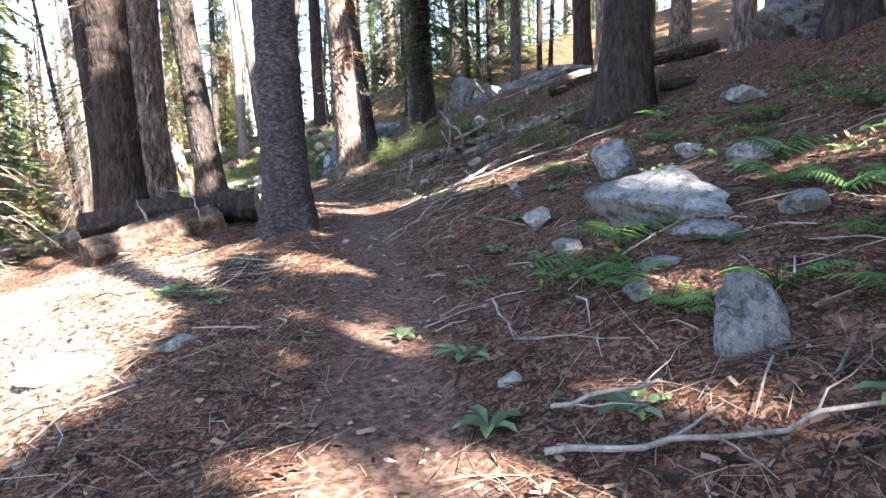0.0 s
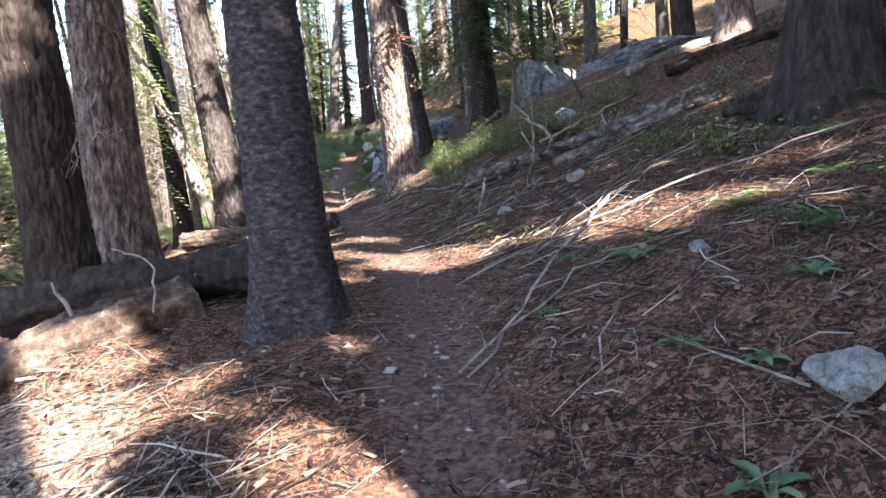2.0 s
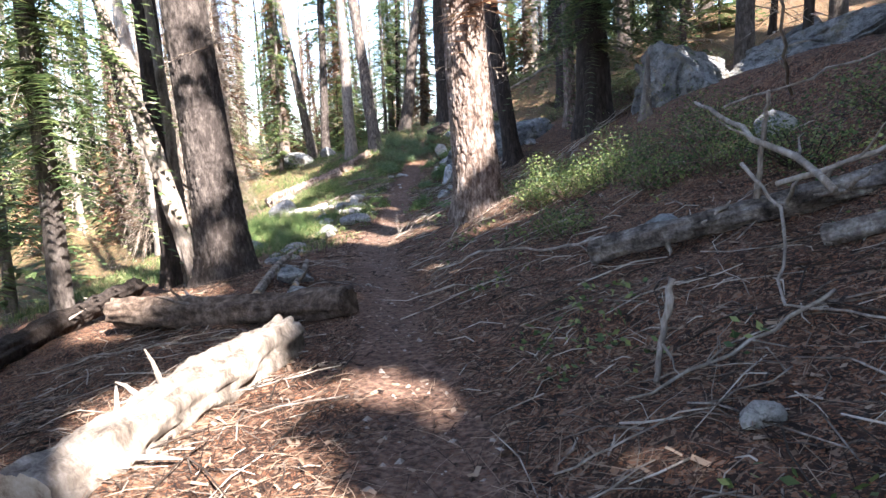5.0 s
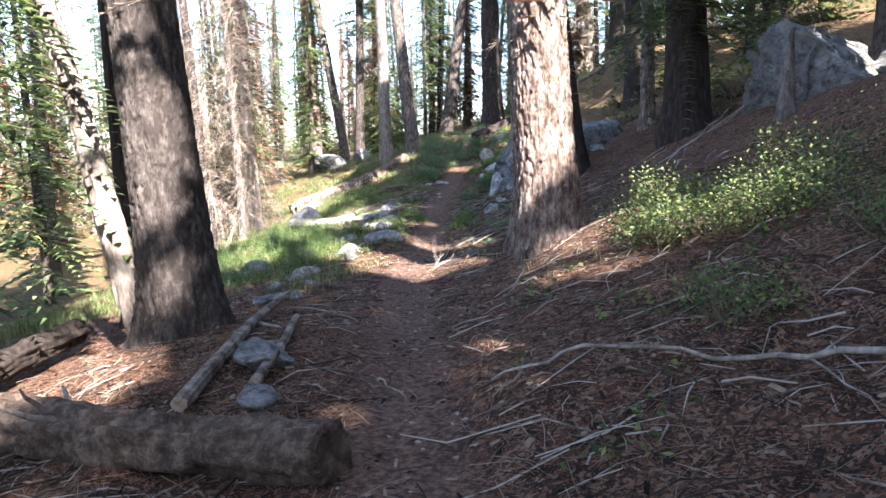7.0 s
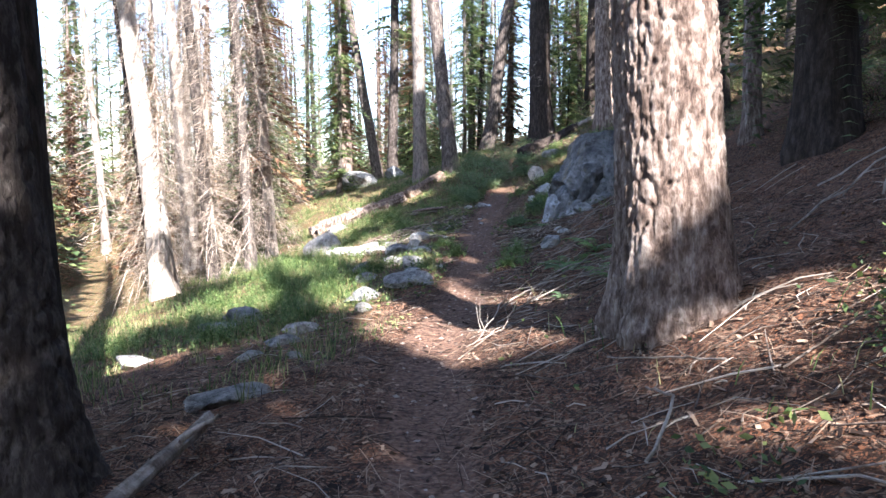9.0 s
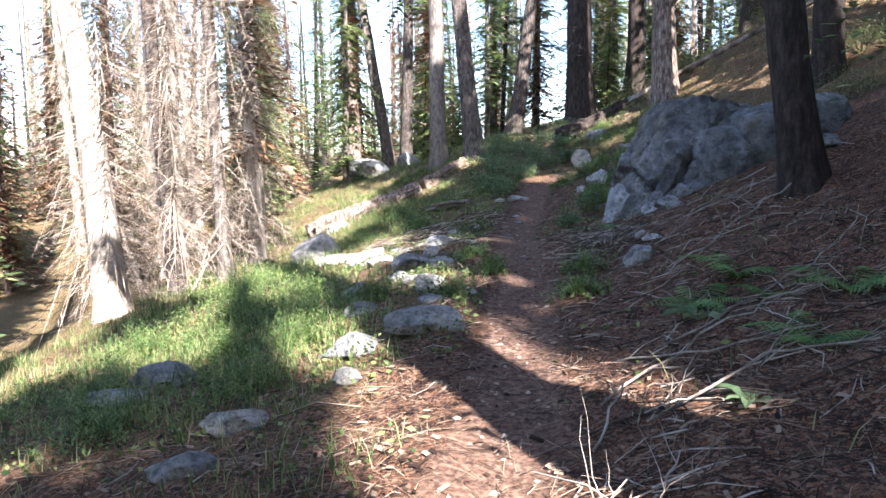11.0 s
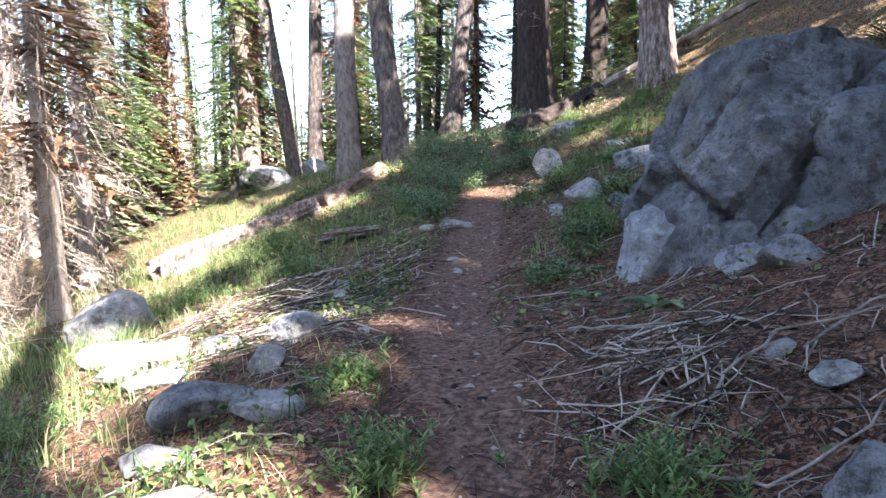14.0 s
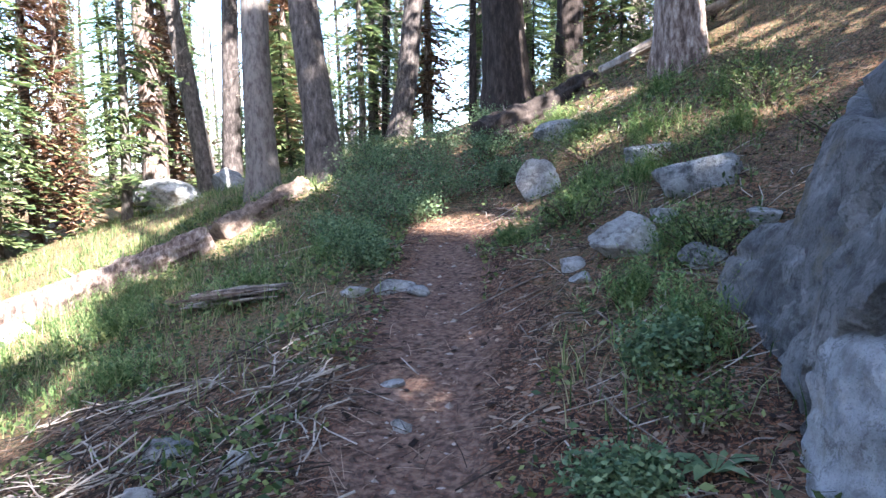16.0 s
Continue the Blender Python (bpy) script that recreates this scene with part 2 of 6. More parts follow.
def rock_material(name, colours, stain, pale):
    """Granite: broad tones, crystal speckle, dark lichen spots and a pitted, seamed relief."""
    m = material(name, colours, 1.6, .85, 0, 95, per="object", per_amount=.12, detail=12, spec=.3)
    n, l = m.node_tree.nodes, m.node_tree.links
    b = n["Principled BSDF"]
    base = b.inputs["Base Color"].links[0].from_socket
    co = n.new("ShaderNodeTexCoord")

    def tex(kind, scale, **kw):
        t = n.new(kind)
        t.inputs["Scale"].default_value = scale
        l.new(co.outputs["Object"], t.inputs["Vector"])
        for k, v in kw.items():
            t.inputs[k].default_value = v
        return t
    last = base
    crack = tex("ShaderNodeTexVoronoi", 1.9)
    crack.feature = "DISTANCE_TO_EDGE"
    wob, bend = tex("ShaderNodeTexNoise", 3.0, Detail=8.0, Roughness=.65), n.new("ShaderNodeVectorMath")
    bend.operation = "MULTIPLY_ADD"
    l.new(wob.outputs["Color"], bend.inputs[0])
    bend.inputs[1].default_value = (.7, .7, .7)
    l.new(co.outputs["Object"], bend.inputs[2])
    l.new(bend.outputs[0], crack.inputs["Vector"])
    for t, lo, hi, col in ((tex("ShaderNodeTexVoronoi", 120.0), .12, .3, (.05, .05, .055)), (tex("ShaderNodeTexNoise", 3.4, Detail=12.0, Roughness=.72), .55, .66, pale), (tex("ShaderNodeTexNoise", 6.5, Detail=12.0, Roughness=.75), .5, .38, stain),
                           (tex("ShaderNodeTexNoise", 2.1, Detail=10.0, Roughness=.68), .55, .68, (.17, .14, .085)), (tex("ShaderNodeTexNoise", 24.0, Detail=8.0, Roughness=.7), .45, .34, stain), (crack, .022, -.012, (.03, .029, .027))):
        rg, mx = n.new("ShaderNodeMapRange"), n.new("ShaderNodeMix")
        rg.inputs[1].default_value, rg.inputs[2].default_value = lo, hi
        rg.inputs[3].default_value, rg.inputs[4].default_value = (.55, 0) if lo == .12 else (0, .8)
        l.new(t.outputs[0], rg.inputs[0])
        mx.data_type = "RGBA"
        l.new(rg.outputs[0], mx.inputs[0])
        l.new(last, mx.inputs[6])
        mx.inputs[7].default_value = (*col, 1)
        last = mx.outputs[2]
    l.new(last, b.inputs["Base Color"])
    prev = None
    for t, strength, dist in ((tex("ShaderNodeTexNoise", 7.0, Detail=12.0, Roughness=.72), 1.0, .13), (tex("ShaderNodeTexVoronoi", 38.0), .35, .02), (tex("ShaderNodeTexNoise", 130.0, Detail=4.0), .5, .008)):
        bp = n.new("ShaderNodeBump")
        bp.inputs["Strength"].default_value, bp.inputs["Distance"].default_value = strength, dist
        l.new(t.outputs[0], bp.inputs["Height"])
        if prev:
            l.new(prev.outputs[0], bp.inputs["Normal"])
        prev = bp
    l.new(prev.outputs[0], b.inputs["Normal"])
    return m


M_ROCK = rock_material("granite", [(.12, .125, .13), (.24, .245, .25), (.34, .34, .34), (.46, .455, .445)], (.06, .062, .062), (.5, .5, .49))
M_BOULDER = rock_material("boulder_granite", [(.07, .07, .072), (.15, .15, .152), (.23, .229, .226), (.32, .316, .308)], (.055, .055, .054), (.34, .34, .34))
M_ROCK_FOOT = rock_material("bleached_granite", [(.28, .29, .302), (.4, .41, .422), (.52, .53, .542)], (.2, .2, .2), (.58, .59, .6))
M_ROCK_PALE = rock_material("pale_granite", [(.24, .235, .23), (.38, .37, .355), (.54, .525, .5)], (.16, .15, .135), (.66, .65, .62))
M_GROUND = ground_material()
M_BARK = material("fir_bark", [(.014, .011, .011), (.042, .035, .036), (.078, .067, .068), (.16, .145, .145)], 16, .95, 1.0, 70, (1, 1, 2.0))
M_BARK_DARK = material("dark_bark", [(.012, .009, .008), (.033, .025, .021), (.07, .055, .047)], 13, .95, 1.0, 60, (1, 1, .28))
M_STICK = material("dead_sticks", [(.03, .022, .017), (.075, .057, .046), (.16, .13, .108), (.36, .315, .27)], 4, .9, 0, 40, per="island", per_amount=.6)
M_BARK_RED = material("furrowed_bark", [(.03, .02, .016), (.1, .07, .056), (.21, .165, .14), (.36, .31, .27)], 15, .95, 1.0, 70, (1, 1, .3))
M_BARK_GREY = material("grey_bark", [(.035, .028, .025), (.1, .084, .074), (.2, .175, .155)], 13, .95, 1.0, 60, (1, 1, .4), per="object", per_amount=.3)
M_DEAD = material("weathered_wood", [(.06, .048, .039), (.19, .16, .135), (.38, .34, .3)], 6, .9, .6, 50, (1, 1, .3), per="island", per_amount=.3)
M_WOOD = material("log_wood", [(.02, .014, .01), (.085, .06, .045), (.21, .16, .125)], 9, .9, 1.0, 55, per="object", per_amount=.3)
M_LOG_GREY = material("grey_rotten_wood", [(.014, .011, .009), (.06, .05, .043), (.15, .13, .115), (.3, .275, .25)], 7, .92, 1.0, 45, (1, 1, 1))
M_CUT = material("sawn_wood", [(.2, .14, .09), (.38, .29, .2), (.5, .4, .3)], 12, .85, .3, 60)
M_NEEDLE = material("green_needles", [(.045, .075, .03), (.105, .155, .06), (.22, .26, .105)], 3, .6, 0, 20, per="island", spec=.3, through_light=.38)
M_NEEDLE_DRY = material("dry_needles", [(.075, .035, .02), (.18, .09, .048), (.32, .21, .125)], 3, .8, 0, 20, per="island", through_light=.25)
M_TWIG = material("bare_twigs", [(.1, .075, .055), (.26, .21, .17), (.46, .4, .34)], 3, .9, 0, 20, per="island")
M_LITTER = material("needle_litter", [(.014, .008, .006), (.048, .026, .016), (.105, .06, .038), (.25, .18, .13)], 2, .9, 0, 20, per="island", per_amount=.75)
M_GRIT = material("trail_grit", [(.03, .02, .015), (.08, .055, .042), (.14, .108, .088), (.26, .225, .195)], 2, .9, 0, 20, per="island", per_amount=.7)
M_FERN = material("fern_green", [(.045, .1, .028), (.09, .18, .055), (.19, .3, .1)], 5, .6, 0, 20, per="object", through_light=.35, per_amount=.3)
M_GRASS = material("grass_green", [(.035, .075, .022), (.09, .145, .045), (.18, .23, .085), (.33, .3, .16)], 2, .6, 0, 20, per="island", through_light=.35)
M_FEATHER = material("feathery_green", [(.045, .095, .028), (.11, .18, .055), (.24, .3, .11)], 3, .6, 0, 20, per="island", spec=.3, through_light=.4)
M_LEAF_BLUE = material("blue_green_leaves", [(.045, .085, .04), (.1, .155, .075), (.2, .26, .125)], 3, .6, 0, 20, per="island", spec=.3, through_light=.3)
M_LEAF = material("bush_leaves", [(.028, .055, .016), (.075, .115, .034), (.19, .22, .075)], 3, .6, 0, 20, per="island", spec=.4, through_light=.3)


# ---------------------------------------------------------------- mesh helpers
def mesh_object(name, verts, faces, mat, parent=None, smooth=False, label=""):
    me = bpy.data.meshes.new(name)
    me.from_pydata([tuple(v) for v in verts], [], faces)
    me.materials.append(mat)
    if smooth:
        me.polygons.foreach_set("use_smooth", [True] * len(me.polygons))
    ob = new(name, me)
    if parent:
        ob.parent = parent
    if label:
        tagged(ob, label)
    return ob


def array_object(name, verts, tris, mat, parent=None, smooth=False):
    """A mesh from numpy arrays: n x 3 corners, m x k faces."""
    me = bpy.data.meshes.new(name)
    verts, tris = np.asarray(verts, np.float32), np.asarray(tris, np.int32)
    me.vertices.add(len(verts))
    me.vertices.foreach_set("co", verts.ravel())
    k = tris.shape[1]
    me.loops.add(tris.size)
    me.loops.foreach_set("vertex_index", tris.ravel())
    me.polygons.add(len(tris))
    me.polygons.foreach_set("loop_start", np.arange(0, tris.size, k, dtype=np.int32))
    me.update(calc_edges=True)
    me.materials.append(mat)
    me.polygons.foreach_set("use_smooth", [smooth] * len(tris))
    ob = new(name, me)
    if parent:
        ob.parent = parent
    return ob


def tube(points, radii, sides=7, wobble=0.0, rng=None, caps=True):
    """Corners and faces of a tapered tube along points."""
    pts = [Vector(p) for p in points]
    verts, faces = [], []
    for i, p in enumerate(pts):
        d = (pts[min(i + 1, len(pts) - 1)] - pts[max(i - 1, 0)]).normalized()
        a = d.cross(Vector((.31, .17, .93))).normalized()
        b = d.cross(a)
        for s in range(sides):
            w = 2 * math.pi * s / sides
            r = radii[i] * (1 + (rng.uniform(-wobble, wobble) if rng else 0))
            verts.append(p + a * math.cos(w) * r + b * math.sin(w) * r)
    for i in range(len(pts) - 1):
        for s in range(sides):
            q = (s + 1) % sides
            faces.append((i * sides + s, i * sides + q, (i + 1) * sides + q, (i + 1) * sides + s))
    if caps:
        faces.append(tuple(range(sides))[::-1])
        faces.append(tuple((len(pts) - 1) * sides + s for s in range(sides)))
    return verts, faces


def join(pieces):
    verts, faces = [], []
    for v, f in pieces:
        o = len(verts)
        verts += v
        faces += [tuple(i + o for i in q) for q in f]
    return verts, faces


def bent(a, b, n, sag, rng):
    """A crooked line of n+1 points from a to b."""
    a, b = Vector(a), Vector(b)
    length = (b - a).length
    return [a.lerp(b, i / n) + Vector((rng.uniform(-1, 1), rng.uniform(-1, 1), rng.uniform(-.5, .5))) * sag * length * (0 if i == 0 else 1) for i in range(n + 1)]


# ---------------------------------------------------------------- ground
def build_ground():
    def steps(parts):
        out = []
        for a, b, d in parts:
            out += list(np.arange(a, b, d))
        return np.array(out + [parts[-1][1]])
    us = steps([(-600, -100, 50), (-100, -30, 5), (-30, -12, .8), (-12, -5, .22), (-5, 5, .075), (5, 10, .2), (10, 30, 1.0), (30, 100, 5), (100, 600, 50)])
    ys = steps([(-600, -100, 50), (-100, -14, 5), (-14, 0, .4), (0, 40, .075), (40, 52, .3), (52, 100, 2), (100, 700, 50)])
    U, Y = np.meshgrid(us, ys)
    X = U + trail_x(np.clip(Y, -200, 300))
    Z = land(X, np.clip(Y, -200, 300))
    n, k = len(us), len(ys)
    i, j = np.meshgrid(np.arange(n - 1), np.arange(k - 1))
    q = (j * n + i).ravel()
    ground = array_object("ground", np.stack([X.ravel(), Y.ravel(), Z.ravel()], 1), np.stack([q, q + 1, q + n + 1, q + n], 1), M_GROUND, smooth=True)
    u, y, x = U.ravel(), Y.ravel(), X.ravel()
    path = np.clip(1.25 + .3 * vnoise(x * 1.6, y * 1.6, 0, 44) - np.abs(u) / .42, 0, .62) * (1 - .95 * np.clip((y - 35.6) / 1.4, 0, 1))
    moss = np.clip((y - 20) / 4, 0, 1) * np.clip((-u - .5) / .8, 0, 1) * .55 + np.clip((y - 30) / 3, 0, 1) * np.clip((np.abs(u) - .3) / .5, 0, 1) * .5 + .2 * np.clip((-u - 5) / 5, 0, 1)
    moss = moss * (1 - .8 * np.exp(-((y - 31.2) / 3.4) ** 2 - ((u + 1.8) / 1.5) ** 2))
    moss = np.maximum(moss, .6 * np.clip((y - 35.5) / 2, 0, 1) * (np.abs(u) < 5))
    moss = moss * (1 - .75 * np.clip((u - 4) / 2, 0, 1) * np.clip((33 - y) / 3, 0, 1))
    # pale: dry litter on the downhill bank, with bright sunlight painted into the colour
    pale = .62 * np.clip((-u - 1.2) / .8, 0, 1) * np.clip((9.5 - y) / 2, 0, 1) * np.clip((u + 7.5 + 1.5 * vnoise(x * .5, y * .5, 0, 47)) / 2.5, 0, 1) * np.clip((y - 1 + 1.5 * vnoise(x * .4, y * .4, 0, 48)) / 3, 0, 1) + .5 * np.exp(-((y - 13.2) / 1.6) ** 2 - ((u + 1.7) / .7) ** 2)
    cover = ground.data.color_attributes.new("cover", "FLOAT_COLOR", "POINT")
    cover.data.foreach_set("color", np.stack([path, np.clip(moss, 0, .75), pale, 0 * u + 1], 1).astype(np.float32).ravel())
    tagged(ground, "hillside forest floor of red-brown needle duff with a narrow earth trail", "ground", kind="structure")


build_ground()


# ---------------------------------------------------------------- trees
def trunk_mesh(name, dia, height, lean, bark, seed, style, sides, rings, parent, flare=.5, sink=.35, label=""):
    """A tapered, flared trunk with its bark in relief; lean is the shift of the top metre by metre."""
    if style in ("scaly", "furrowed"):
        z = np.concatenate([np.linspace(-sink, 3.6, rings - 70), np.linspace(3.62, 5.5, 40), np.linspace(5.7, height, 30)])
    else:
        z = -sink + np.linspace(0, 1, rings) ** 1.8 * (height + sink)
    w = np.arange(sides) / sides * 2 * np.pi
    Z, W = np.meshgrid(z, w, indexing="ij")
    r = dia / 2 * (1 - .75 * np.clip(Z, 0, None) / height)
    root = np.exp(-np.clip(Z + .05, 0, None) / (.22 + dia * .35))
    r = r * (1 + flare * root * (1 + .35 * np.sin(W * 5 + seed) + .2 * np.sin(W * 3 + seed * 2)))
    r = r * (1 + .04 * vnoise(np.cos(W) * 1.3, np.sin(W) * 1.3, Z * .6, seed))
    c, s = np.cos(W), np.sin(W)
    arc = dia / 2
    if style == "scaly":
        r = r + .02 * np.clip(vnoise(c * arc * 13, s * arc * 13, Z * 30, seed) - .12, 0, .6) + .008 * vnoise(c * arc * 8, s * arc * 8, Z * 7, seed + 2) + .004 * vnoise(c * arc * 40, s * arc * 40, Z * 60, seed + 1)
    elif style == "furrowed":
        cut = np.abs(vnoise(c * arc * 36 + .8 * vnoise(c * 3, s * 3, Z * 5, seed + 2), s * arc * 36, Z * 6.5, seed))
        cross = np.abs(vnoise(c * arc * 20, s * arc * 20, Z * 16, seed + 3))
        r = r + .03 * np.minimum(cut * 3.4, 1) * (.7 + .3 * np.minimum(cross * 4, 1)) + .008 * vnoise(c * arc * 40, s * arc * 40, Z * 30, seed + 4)
    elif style == "strips":
        r = r + dia * .035 * vnoise(c * 5, s * 5, Z * .9, seed) + dia * .02 * vnoise(c * 11, s * 11, Z * 2.5, seed + 1)
    x = lean[0] * Z + r * c + .06 * dia * vnoise(0, 0, Z * .5, seed + 7)
    y = lean[1] * Z + r * s + .06 * dia * vnoise(3, 0, Z * .5, seed + 8)
    i, j = np.meshgrid(np.arange(rings - 1), np.arange(sides), indexing="ij")
    a, b = (i * sides + j).ravel(), (i * sides + (j + 1) % sides).ravel()
    ob = array_object(name, np.stack([x.ravel(), y.ravel(), Z.ravel()], 1), np.stack([a, b, b + sides, a + sides], 1), bark, parent, smooth=True)
    return tagged(ob, label) if label else ob


def fronds(at, out, length, width, droop, n, rng):
    """Corners and triangles of n needle sprays per branch: at, out are k x 3 arrays; ragged, thin and drooping."""
    at, out = np.asarray(at, float), np.asarray(out, float)
    k = len(at)
    side = np.cross(out, (0, 0, 1))
    side /= np.maximum(np.linalg.norm(side, axis=1, keepdims=True), 1e-6)
    V, T = [], []
    count = 0
    for i in range(n):
        f = (i + .6) / n
        spine = at + out * (length * f)[:, None]
        spine[:, 2] -= droop * length * f * f
        for sg in (-1, 1):
            reach = width * (1.05 - .75 * f) * rng.uniform(.55, 1.15, k)
            tip = spine + side * (sg * reach)[:, None] + out * (reach * rng.uniform(.4, .9, k))[:, None]
            tip[:, 2] -= reach * rng.uniform(.0, .5, k)
            th = (length / n * rng.uniform(.7, 1.3, k))[:, None]
            V += [spine - out * th * .5, spine + out * th * .5, tip]
            T.append(np.stack([np.arange(k) + count, np.arange(k) + count + k, np.arange(k) + count + 2 * k], 1))
            count += 3 * k
    V, T = np.concatenate(V), np.concatenate(T)
    return V, T[rng.permutation(len(T))]


def twigs(at, out, length, thick, droop, n, rng):
    """Bare branches: a thin bent blade for the limb and n side twigs, as narrow triangles seen from all sides."""
    at, out = np.asarray(at, float), np.asarray(out, float)
    k = len(at)
    V, T = [], []
    count = 0

    def spike(p0, p1, r):
        nonlocal count
        d = p1 - p0
        for ax in ((.2, .1, 1), (1, .3, .1)):
            s = np.cross(d, ax)
            s /= np.maximum(np.linalg.norm(s, axis=1, keepdims=True), 1e-6)
            V.extend([p0 - s * r[:, None], p0 + s * r[:, None], p1])
            T.append(np.stack([np.arange(k) + count, np.arange(k) + count + k, np.arange(k) + count + 2 * k], 1))
            count += 3 * k
    mid = at + out * (length * .55)[:, None]
    mid[:, 2] -= droop * length * .25
    end = at + out * length[:, None]
    end[:, 2] -= droop * length * rng.uniform(.6, 1.1, k)
    spike(at, mid + (mid - at) * .25, thick)
    spike(mid, end, thick * .6)
    side = np.cross(out, (0, 0, 1))
    for i in range(n):
        f = rng.uniform(.25, .95, k)[:, None]
        p = np.where(f < .55, at + (mid - at) * f / .55, mid + (end - mid) * (f - .55) / .45)
        sg = rng.choice([-1, 1], k)[:, None]
        ln = (length * rng.uniform(.12, .4, k))[:, None]
        q = p + (side * sg * .8 + out * .6) * ln
        q[:, 2] -= ln[:, 0] * rng.uniform(-.1, .8, k)
        spike(p, q, thick * .4)
    V, T = np.concatenate(V), np.concatenate(T)
    return V, T[rng.permutation(len(T))]


def limbs(rng, count, z0, z1, spread, taper=.75):
    """Starting points, directions and lengths of a trunk's branches."""
    z = np.sort(rng.uniform(z0, z1, count))
    w = rng.uniform(0, 2 * np.pi, count)
    f = (z - z0) / max(z1 - z0, .1)
    ln = spread * (1 - taper * f) * rng.uniform(.55, 1.15, count)
    out = np.stack([np.cos(w), np.sin(w), rng.uniform(-.25, .2, count)], 1)
    return z, out, ln


SUN = np.array(SUN_FROM)
# holes cut in the crowns to place patches of sun: a point on ground or trunk, and the half width of the hole
GAPS = [(-3.4, 7.3, -.1, .8), (-2.3, 6.7, 0, .7), (-2.9, 5.6, -.2, .55), (-.7, 7.25, .2, .42), (.1, 4.8, .1, .38), (.15, 3.3, 0, .3), (-.8, 11.4, .45, .6), (-1.3, 11.8, .4, .45),
        (1.1, 3.6, .1, .25), (1.4, 10.3, 1.0, .6), (.8, 10.6, .75, .45), (2.2, 10.0, 1.3, .35), (-3.4, 13.6, .3, .7), (-3.6, 14.6, .4, .3), (-2.1, 13.6, .45, .3), (-2.5, 19.9, 1.0, .4),
        (-2.0, 20.9, 1.2, .4), (-2.95, 20.85, 2.2, .6), (-2.9, 20.85, 3.2, .7), (-5.75, 23.6, .3, .42), (-5.5, 24.4, .3, .35), (-5.85, 25.0, .4, .4),
        (-5.95, 23.9, .3, .35), (-6.15, 25.6, .4, .35), (-6.6, 27.6, .5, .25), (-7.8, 27.6, .4, .5), (-7.8, 30.2, .7, .22), (-7.6, 29.2, .6, .25), (-9.0, 33.2, .9, .3), (-11.6, 39.6, 2.0, .6),
        (-11.8, 37.9, 1.4, .6), (-4.4, 11.5, 2.0, .42), (-4.4, 11.5, 1.3, .35), (-2.9, 9.0, .35, .35), (-1.8, 8.3, .25, .22), (-3.3, 8.6, .3, .35), (-6.2, 18.1, 2.3, .42), (-6.15, 18.1, 1.6, .26), (-5.95, 17.95, .8, .2), (1.95, 5.85, .8, .25), (-1.4, 18.9, 1.3, .5), (-6.1, 17.1, .2, .75), (-6.7, 18.3, 1.5, .5), (-7.4, 18.6, 3, .5), (-5.9, 26.3, .45, .18)]
GAPS += [(-2.95, 11.1, .6, .75), (-3.25, 12.9, .5, .85), (2.4, 4.4, .6, .3), (2.0, 5.6, .8, .3)]
GAPS += [(-5.84, 23.60, 0.30, .42), (-6.31, 24.16, 0.28, .4)]
# holes for two broad shafts past the furrowed conifer, one on each side of its shadow, and for the bright bank at the
# start
for n_off, a_off, half in ((11.35, 19.2, .45), (11.35, 20.0, .5), (11.3, 20.8, .52), (11.35, 21.6, .5), (11.45, 22.4, .42), (12.66, 20.2, .24), (12.66, 20.9, .26), (12.68, 21.6, .26), (12.68, 22.3, .24)):
    gx, gy = .737 * n_off - .676 * a_off, .676 * n_off + .737 * a_off
    GAPS.append((gx, gy, gz(gx, gy), half))
GAPS += [(2.5, 4.3, .8, .3), (3.0, 4.8, 1.0, .3), (2.1, 4.1, .7, .22), (3.2, 5.6, 1.1, .3), (1.5, 3.1, .3, .35), (-6.7, 16.6, .2, .9), (-7.4, 17.5, .2, .9), (-2.4, 12.3, .4, .5), (-3.3, 13.4, .5, .5), (-2.6, 11.3, .5, .5), (-3.6, 11.9, .5, .5), (.45, 3.15, 0, .3), (1.0, 3.2, .1, .32), (.15, 3.0, -.1, .3), (-2.35, 20.4, 1.05, .4), (-3.0, 7.9, .1, .8), (-3.9, 8.2, 0, .9), (-2.3, 6.5, 0, .6), (-2.9, 7.1, 0, .8), (-4.2, 7.0, -.2, .9), (-3.4, 6.0, -.2, .6)]
# holes cut to throw sun high on the slope
for gx, gy, gr in ((-1.5, 36, 1.3), (-3.6, 40, 1.3), (1, 39, 1.5), (-1, 42.5, 1.5), (5, 24.5, 1.2), (7, 20.5, 1.0), (4.2, 16.6, .7), (8.5, 26, 1.5), (3.6, 21.4, .35), (6.5, 16.0, .8), (1.2, 26.5, .9), (-2.0, 31.4, .7)):
    GAPS.append((gx, gy, gz(gx, gy) + .6, gr))
gap_rng = random.Random(17)
for k in range(70):
    gy = gap_rng.uniform(1.5, 21)
    gx = float(trail_x(gy)) + gap_rng.uniform(-2.4, 4.2)
    GAPS.append((gx, gy, gz(gx, gy), gap_rng.uniform(.08, .24)))
for k in range(26):
    gy = gap_rng.uniform(22, 36)
    gx = float(trail_x(gy)) + gap_rng.uniform(-1.6, .5)
    GAPS.append((gx, gy, gz(gx, gy), gap_rng.uniform(.08, .26)))
for k in range(16):
    gy = gap_rng.uniform(36, 50)
    gx = float(trail_x(gy)) + gap_rng.uniform(-1, 9)
    GAPS.append((gx, gy, gz(gx, gy), gap_rng.uniform(.4, 1.0)))


